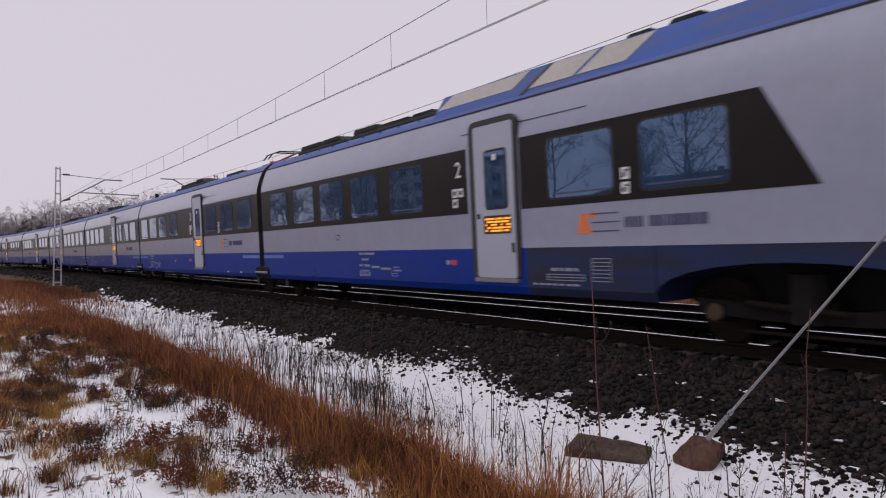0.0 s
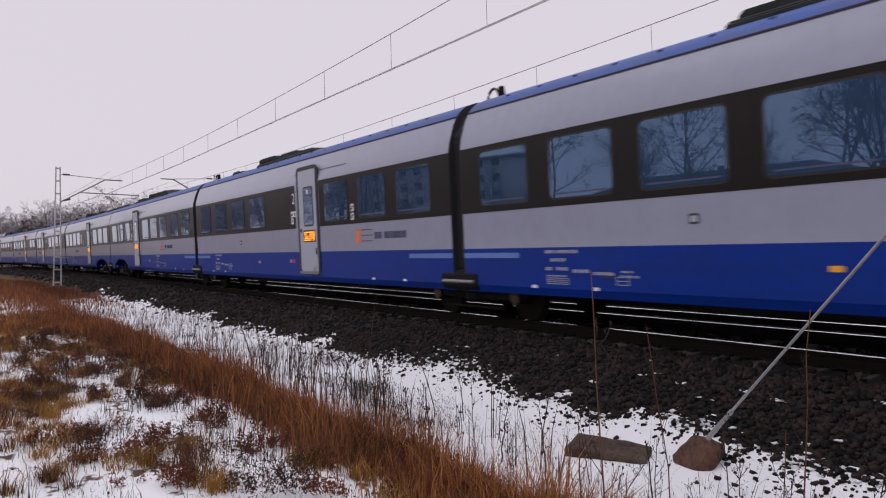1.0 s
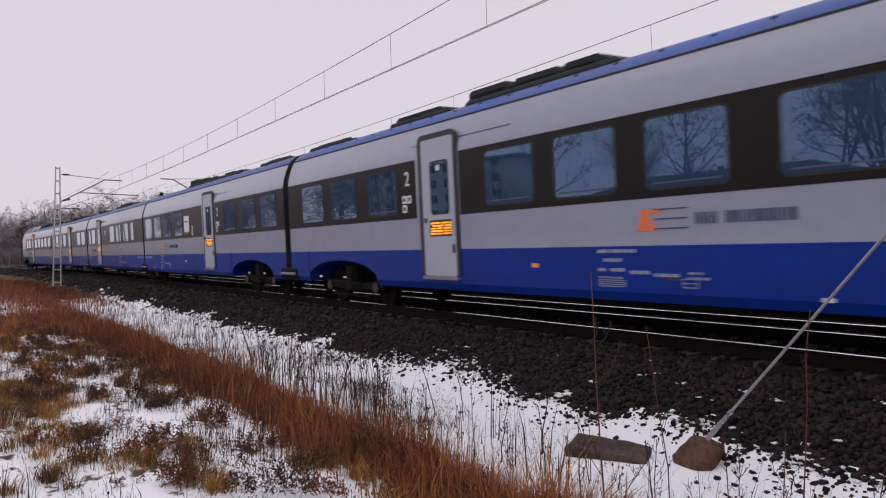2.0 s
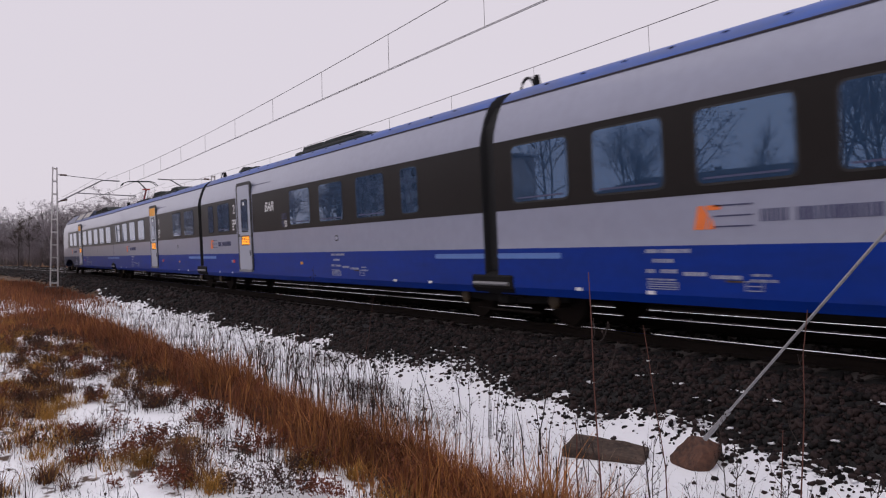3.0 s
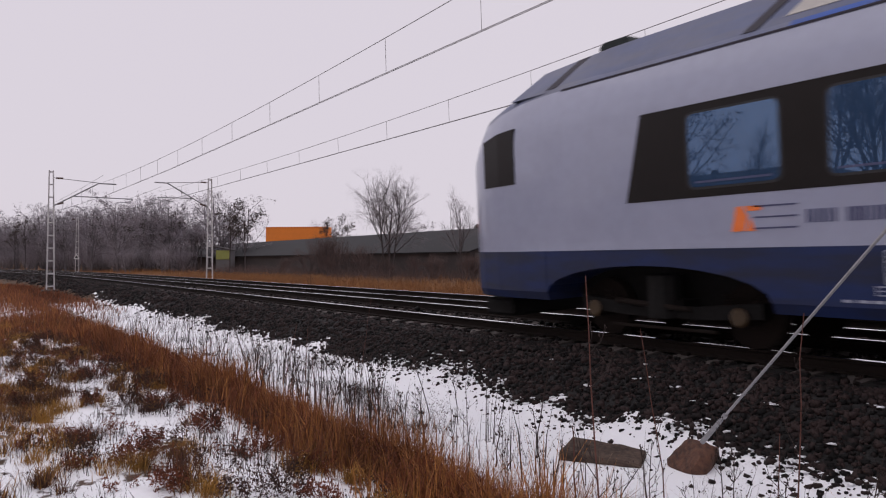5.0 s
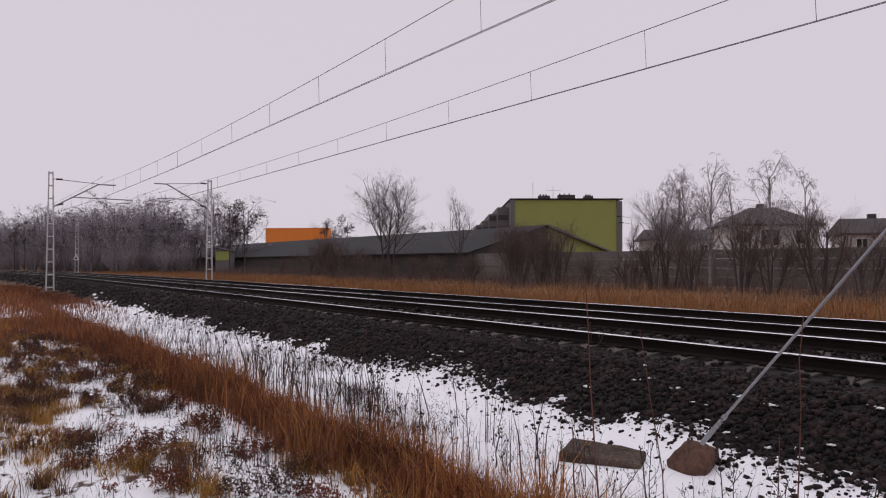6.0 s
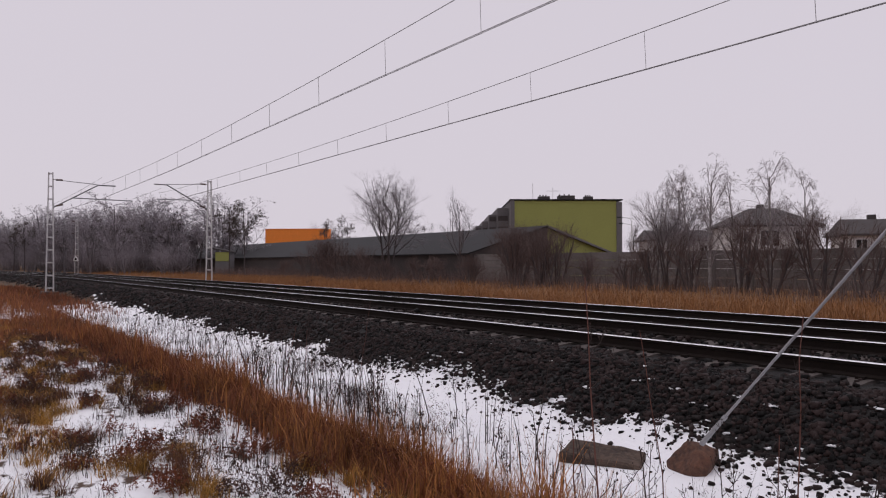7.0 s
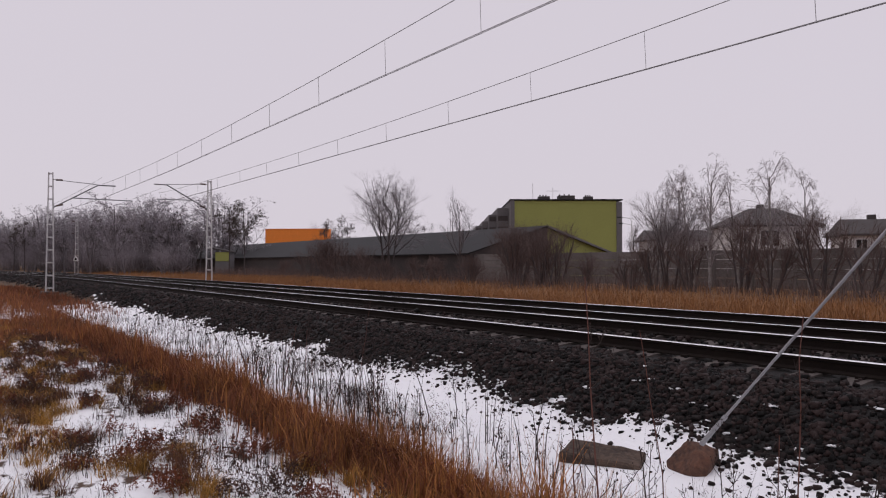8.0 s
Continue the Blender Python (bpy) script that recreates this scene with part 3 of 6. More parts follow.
def cable_loop(car, x):
    for s in (-0.5, 0.5):
        pts = [(x + 0.19 * math.cos(a) - 0.1, s, 4.14 + 0.24 * math.sin(a)) for a in np.linspace(0, math.pi, 9)]
        Geo().tube(pts, 0.028, 6).done("roof_cable", M_RUBBER, car, "bent black roof cable")
    Geo().tube([(x + 0.15, -0.5, 4.1), (x + 0.15, -0.5, 4.38)], [0.09, 0.05], 8).done("insulator", M_DARK, car)


def pantograph(car, x, raised):
    p = empty("pantograph")
    p.parent = car
    base = Geo()
    for s in (-0.5, 0.5):
        base.box(x - 0.8, x + 0.8, s - 0.03, s + 0.03, 4.185, 4.225)
    for u in (-0.75, 0.75):
        base.box(x + u - 0.03, x + u + 0.03, -0.55, 0.55, 4.185, 4.225)
        for s in (-0.5, 0.5):
            base.tube([(x + u, s, 4.05), (x + u, s, 4.19)], 0.05, 8)
    base.done("base_frame", M_PANRED if not raised else M_EQUIP, p)
    if raised:
        low, knee, top = Vector((x + 0.10, 0, 4.28)), Vector((x + 0.95, 0, 4.95)), Vector((x - 0.80, 0, 5.50))
    else:
        low, knee, top = Vector((x + 0.5, 0, 4.31)), Vector((x - 0.95, 0, 4.34)), Vector((x + 0.75, 0, 4.44))
    Geo().tube([low, knee], [0.055, 0.045], 8).done("lower_arm", M_PANRED, p)
    Geo().tube([knee, top], [0.04, 0.028], 8).done("upper_arm", M_EQUIP if raised else M_PANRED, p)
    Geo().tube([knee + Vector((0, -0.2, 0)), knee + Vector((0, 0.2, 0))], 0.045, 8).done("knuckle", M_PANRED, p)
    Geo().tube([low + Vector((0.3, 0.1, 0)), knee + Vector((0.1, 0.1, -0.1))], 0.014, 6).done("thrust_rod", M_STEEL, p)
    for o in (-0.2, 0.2):
        pts = [top + Vector((o, -0.98, -0.22)), top + Vector((o, -0.85, -0.05)), top + Vector((o, -0.6, 0.04)), top + Vector((o, 0.6, 0.04)), top + Vector((o, 0.85, -0.05)), top + Vector((o, 0.98, -0.22))]
        Geo().tube(pts, 0.022, 6).done("contact_strip", M_EQUIP, p, "carbon contact strip with bent horns")
    Geo().tube([top + Vector((-0.2, 0, 0)), top + Vector((0.2, 0, 0))], 0.025, 6).done("head_link", M_STEEL, p)


def cab_window(car, u, w, side, sec):
    """A side window that follows the narrowing nose."""
    xs, ws, hs = [q[0] for q in sec], [q[1] for q in sec], [q[2] for q in sec]
    v = []
    for x in (u, (u + w) / 2, w):
        y = 1.42 * float(np.interp(x, xs, ws))
        h = float(np.interp(x, xs, hs))
        for z in (2.45, 1.325 + 2.05 * min(1.0, h + 0.03)):
            for o in (0.012, -0.05):
                v.append((x, side * (y + o), z))
    f = [(0, 4, 6, 2), (4, 8, 10, 6), (1, 3, 7, 5), (5, 7, 11, 9), (0, 1, 5, 4), (4, 5, 9, 8), (2, 6, 7, 3), (6, 10, 11, 7), (0, 2, 3, 1), (8, 9, 11, 10)]
    part("cab_window", v, f, M_BAND, car, "dark cab side window")


def cab_fairing(car, top, seams, panels, material, label):
    """The fairing over the cab roof: a raised back with sloping flanks, into which panels and slanted seams are let."""
    xs, zs = [q[0] for q in top], [q[1] for q in top]
    g = Geo()
    for x, z in top:
        low = min(3.88, z - 0.1)
        g.v.extend([(x, -1.16, low), (x, -0.80, z - 0.03), (x, -0.66, z), (x, 0.66, z), (x, 0.80, z - 0.03), (x, 1.16, low)])
    for i in range(len(top) - 1):
        for k in range(5):
            g.f.append((i * 6 + k, i * 6 + k + 1, i * 6 + k + 7, i * 6 + k + 6))
    g.f += [tuple(range(6)), tuple(reversed(range(len(top) * 6 - 6, len(top) * 6)))]
    b = g.done("roof_fairing", material, car, label, smooth=True)

    def flank(u, w, f0, f1, proud, side):
        """A slanted plate on the flank, f being the share of its height."""
        v = []
        for o in (proud, proud - 0.03):
            for x, f in ((u, f0), (w, f0), (w + 0.55 * (f1 - f0), f1), (u + 0.55 * (f1 - f0), f1)):
                z = float(np.interp(x, xs, zs)) - 0.03
                v.append((x, side * (1.16 - 0.36 * f + o * 0.8), 3.88 + (z - 3.88) * f + o * 0.5))
        return v, [(0, 1, 2, 3), (7, 6, 5, 4), (0, 4, 5, 1), (1, 5, 6, 2), (2, 6, 7, 3), (3, 7, 4, 0)]

    for side in (-1, 1):
        for u, w, f0 in panels:
            part("fairing_panel", *flank(u, w, f0, 0.96, 0.008, side), M_PALEPANEL, b, "pale beige dusty fairing panel")
        for u, w in seams:
            part("fairing_seam", *flank(u, w, 0.1, 0.98, 0.010, side), M_SEAM, b, "dark slanted seam")


def coach(spec):
    """One coach; all lengths along the train are counted from the train's own zero."""
    c0, c1 = spec["span"]
    mid = (c0 + c1) / 2
    car = empty("train_coach", NEAR)
    tagged(car, spec["label"], "train coach", "coaches of the train")
    a, b = c0 - mid, c1 - mid
    nose = spec.get("nose", 0)
    gap = 0.20
    if nose > 0:
        sec = [(a + gap, 1, 1)] + [(b - d, w, h) for d, w, h in reversed(NOSE)]
    elif nose < 0:
        sec = [(a + d, w, h) for d, w, h in NOSE] + [(b - gap, 1, 1)]
    else:
        sec = [(a + gap, 1, 1), (b - gap, 1, 1)]
    # the blue skirt, the cab's slate skirt, wheel cut-outs
    lo, hi = sec[0][0], sec[-1][0]
    cuts = sorted(spec.get("arches", []))
    def skirt_piece(u, w, material, name, label):
        s = [q for q in sec if u < q[0] < w]
        def at(x):
            return (x, float(np.interp(x, [q[0] for q in sec], [q[1] for q in sec])), 1)
        loft(SKIRT, [at(u)] + [(q[0], q[1], 1) for q in s] + [at(w)], 9).done(name, material, car, label)
    edges, x = [], lo
    for u, w in cuts:
        edges.append((x, u - mid))
        x = w - mid
    edges.append((x, hi))
    slate = spec.get("slate")
    for u, w in edges:
        if slate and u < slate[1] - mid and w > slate[0] - mid:
            s0, s1 = max(u, slate[0] - mid), min(w, slate[1] - mid)
            if s0 > u + 0.01:
                skirt_piece(u, s0, M_BLUE, "skirt", "deep blue painted skirt")
            skirt_piece(s0, s1, M_SLATE, "cab_skirt", "slate grey cab skirt")
            if s1 < w - 0.01:
                skirt_piece(s1, w, M_BLUE, "skirt", "deep blue painted skirt")
        else:
            skirt_piece(u, w, M_BLUE, "skirt", "deep blue painted skirt")
    for u, w in cuts:
        uu, ww = u - mid, w - mid
        r = (ww - uu) / 2
        arch = [(uu, 1.323)] + [(uu + r - r * math.cos(t), 0.66 + 0.44 * math.sin(t)) for t in np.linspace(0, math.pi, 13)] + [(ww, 1.323)]
        Geo().box(uu, ww, -0.64, 0.64, 0.50, 1.30).done("bogie_well", M_DARK, car)
        col = M_SLATE if slate and u > slate[0] - 1 and w < slate[1] + 1 else M_BLUE
        Geo().prism(arch, "y", -1.41, 1.41).done("wheel_arch", col, car, "painted arch over the bogie")
    loft(SIDE, sec, 1.325).done("side_shell", M_WHITE, car, "silver-white side shell", smooth=True)
    if nose > 0:
        loft(TOP, sec[1:], 1.325).done("cab_roof", M_ROOF, car, "blue cab roof", smooth=True)
        loft(TOP, sec[:2], 1.325).done("roof", M_ROOF, car, "blue curved roof", smooth=True)
    elif nose < 0:
        loft(TOP, sec[:-1], 1.325).done("cab_roof", M_CABROOF, car, "dusty blue-grey cab roof", smooth=True)
        loft(TOP, sec[-2:], 1.325).done("roof", M_ROOF, car, "blue curved roof", smooth=True)
    else:
        loft(TOP, sec, 1.325).done("roof", M_ROOF, car, "blue curved roof", smooth=True)
    # dark end plates at the gangways
    for x, is_nose in ((lo, nose < 0), (hi, nose > 0)):
        if not is_nose:
            e = x - 0.012 if x == lo else x
            Geo().prism([(y * 0.999, z) for y, z in SKIRT[:3]] + [(y * 0.999, z) for y, z in SIDE[1:6]] + [(y * 0.999, z - 0.002) for y, z in TOP] + [(y * 0.999, z) for y, z in SIDE[8:13]] + [(y * 0.999, z) for y, z in SKIRT[3:]], "x", e, e + 0.012).done("end_plate", M_RUBBER, car, "black end plate")
    # floor pan and boxes below
    for u, w in spec.get("boxes", []):
        Geo().box(u - mid + 0.8, w - mid - 0.8, -0.95, 0.95, 0.38, 0.56, 0.04).done("underfloor_box", M_DARK, car)
    for side in (-1, 1):
        for u, w, s in spec["bands"]:
            u, w = u - mid, w - mid
            poly = [(u, 1.97), (w, 1.97), (w, 3.155), (u, 3.155)]
            if s > 0:
                poly = [(u, 1.97), (w + 0.35, 1.97), (w - 0.35, 3.16), (u, 3.16)]
            if s < 0:
                poly = [(u - 0.30, 1.97), (w, 1.97), (w, 3.155), (u, 3.155)]
            slab(poly, side, 0.005).done("window_band", M_BAND, car, "glossy black window band")
        for u, w in spec["windows"]:
            window(car, u - mid, w - mid, side)
        for u, w in spec.get("cab_windows", []):
            cab_window(car, u - mid, w - mid, side, sec)
        for u in spec["doors"]:
            door(car, u - mid, side, spec.get("first", False))
        for u in spec.get("signs", []):
            class_sign(car, u - mid + 0.12, side, "1" if spec.get("first") else "2")
        for u in spec.get("small_signs", []):
            for o, w in ((0.0, 2.06), (0.0, 2.27)) + (((-0.20, 2.06), (-0.20, 2.27)) if "bar" in spec else ()):
                o += u - mid
                bright = w < 2.1 and o > u - mid - 0.1 or "bar" not in spec
                p = slab(rounded(o - 0.06, o + 0.09, w, w + 0.17, 0.02), side, 0.012, 0.008).done("pictogram", M_LETTER if bright else M_TEXTGREY, car, "small white pictogram plate" if bright else "small dim pictogram plate")
                slab(rounded(o - 0.03, o + 0.03, w + 0.03, w + 0.10, 0.02), side, 0.016, 0.006).done("pictogram_mark", M_BAND, p)
                slab(rounded(o + 0.01, o + 0.07, w + 0.10, w + 0.14, 0.01), side, 0.016, 0.006).done("pictogram_mark", M_BAND, p)
        if "poster" in spec:
            u = spec["poster"] - mid
            ps = slab(rounded(u, u + 0.72, 2.15, 2.85, 0.01), side, 0.012, 0.008).done("notice", M_LETTER, car, "white notice with a green strip")
            slab([(u, 2.15), (u + 0.72, 2.15), (u + 0.72, 2.22), (u, 2.22)], side, 0.016, 0.008).done("notice_strip", M_LIME, ps)
            bars(ps, "notice_line", u + 0.1, u + 0.62, 2.6, 0.05, 6, side, M_TEXTGREY, 0.016, 9)
        if "bar" in spec:
            words("bar_lettering", "BAR", 0.40, M_LETTER, car, face(spec["bar"] - mid + 0.12, 2.68, side, 0.012), italic=0.25)
        if "mark" in spec:
            operator_mark(car, spec["mark"] - mid, side)
        for u in spec.get("data", []):
            side_marks(car, u - mid, side)
        if nose:
            t0 = spec["doors"][0] - mid + (1.35 if nose > 0 else -2.5)
            ruled_box(car, t0, 0.80, 0.85, 0.09, 2, side)
            ruled_box(car, t0 + (1.0 if nose > 0 else 0.1), 0.80 + 0.12 * (nose < 0), 0.40, 0.34, 6, side)
            bars(car, "data_line", t0 - 0.35, t0 + 0.75, 0.72, 0.03, 7, side, M_PRINT, seed=21)
            bars(car, "data_line", t0 + 0.1, t0 + 0.75, 0.95, 0.05, 6, side, M_PRINT, seed=22)
        for u in spec.get("lights", []):
            slab(rounded(u - mid, u - mid + 0.16, 1.0, 1.07, 0.02), side, 0.008, 0.01).done("side_reflector", M_ORANGE, car)
        for u in spec.get("reds", []):
            slab(rounded(u - mid, u - mid + 0.20, 1.02, 1.12, 0.02), side, 0.008, 0.01).done("red_plate", M_RED, car)
            slab(rounded(u - mid - 0.16, u - mid - 0.04, 1.03, 1.11, 0.01), side, 0.008, 0.01).done("socket_lid", M_PRINT, car)
        for u in spec.get("lids", []):
            u += 0.12
            lid = slab(rounded(u - mid, u - mid + 0.16, 1.59, 1.73, 0.02), side, 0.006, 0.01).done("filler_lid", M_FRAME, car)
            slab(rounded(u - mid + 0.03, u - mid + 0.13, 1.62, 1.70, 0.02), side, 0.010, 0.01).done("filler_lid_centre", M_GREYDOOR, lid)
        for u in (lo + 1.9, lo + 3.3, hi - 3.3, hi - 1.9):
            if not spec.get("nose"):
                slab(rounded(u, u + 0.13, 0.665, 0.715, 0.01), side, 0.008, 0.01).done("jacking_mark", M_LETTER, car)
        for u, w in spec.get("streaks", []):
            slab(rounded(u - mid, w - mid, 1.155, 1.245, 0.03), side, 0.010, 0.012).done("end_rail", M_STREAK, car, "pale blue end trim")
        g = Geo()
        x = lo + 1.0
        while x < hi - 0.8:
            if not nose or lo + 6.5 * (nose < 0) < x < hi - 6.5 * (nose > 0):
                g.box(x - 0.035, x + 0.035, side * 1.03 - 0.008, side * 1.03 + 0.008, 4.01, 4.03)
            x += 0.85
        tagged(g.done("roof_fixings", M_DARK, car), kind="stuff")
        s0, s1 = lo + 2.6 * (nose < 0), hi - 2.6 * (nose > 0)
        Geo().box(s0, s1, side * 1.205 - 0.012, side * 1.205 + 0.012, 3.826, 3.854).done("roof_seam", M_SEAM, car, "thin dark sealant line under the roof")
        for u in spec["doors"]:
            Geo().box(u - mid + 0.74, u - mid + 2.3, side * 1.372 - 0.008, side * 1.372 + 0.008, 3.428, 3.438).done("drip_rail", M_TEXTGREY, car)
            Geo().box(u - mid - 0.95, u - mid - 0.65, side * 1.372 - 0.008, side * 1.372 + 0.008, 3.428, 3.438).done("drip_rail", M_TEXTGREY, car)
    for name, u, w, z in spec.get("roofboxes", []):
        roof_box(car, "roof_box", u - mid, w - mid, z)
    if "fairing" in spec:
        cab_fairing(car, [(u - mid, z) for u, z in spec["fairing"]], [(u - mid, w - mid) for u, w in spec["seams"]], [(u - mid, w - mid, f) for u, w, f in spec["panels"]], M_ROOF if nose > 0 else M_CABROOF, "blue roof fairing" if nose > 0 else "dusty blue-grey roof fairing")
    for u in spec.get("bogies", []):
        bogie(car, u - mid)
    for u in spec.get("gangways", []):
        gangway(car, u - mid)
    for u in spec.get("loops", []):
        cable_loop(car, u - mid)
    for u, up in spec.get("pantographs", []):
        pantograph(car, u - mid, up)
    if nose:
        e = b if nose > 0 else a
        s = 1 if nose > 0 else -1
        # windscreen, head lamps and coupler of the cab
        Geo().prism([(e - s * 0.02, 2.0), (e - s * 0.22, 2.75), (e - s * 0.20, 2.80), (e + s * 0.03, 2.05)], "y", -0.72, 0.72).done("windscreen", M_BAND, car, "dark raked windscreen")
        for y in (-0.62, 0.62):
            Geo().tube([(e - s * 0.3, y, 1.55), (e + s * 0.02, y, 1.55)], 0.11, 12).done("headlight", M_STEEL, car)
        Geo().box(min(e, e + s * 0.4), max(e, e + s * 0.4), -0.18, 0.18, 0.8, 1.1, 0.05).done("coupler", M_DARK, car)
        Geo().box(min(e - s * 0.9, e - s * 0.1), max(e - s * 0.9, e - s * 0.1), -1.0, 1.0, 0.16, 0.48, 0.05).done("snow_plough", M_DARK, car)
    return car, mid


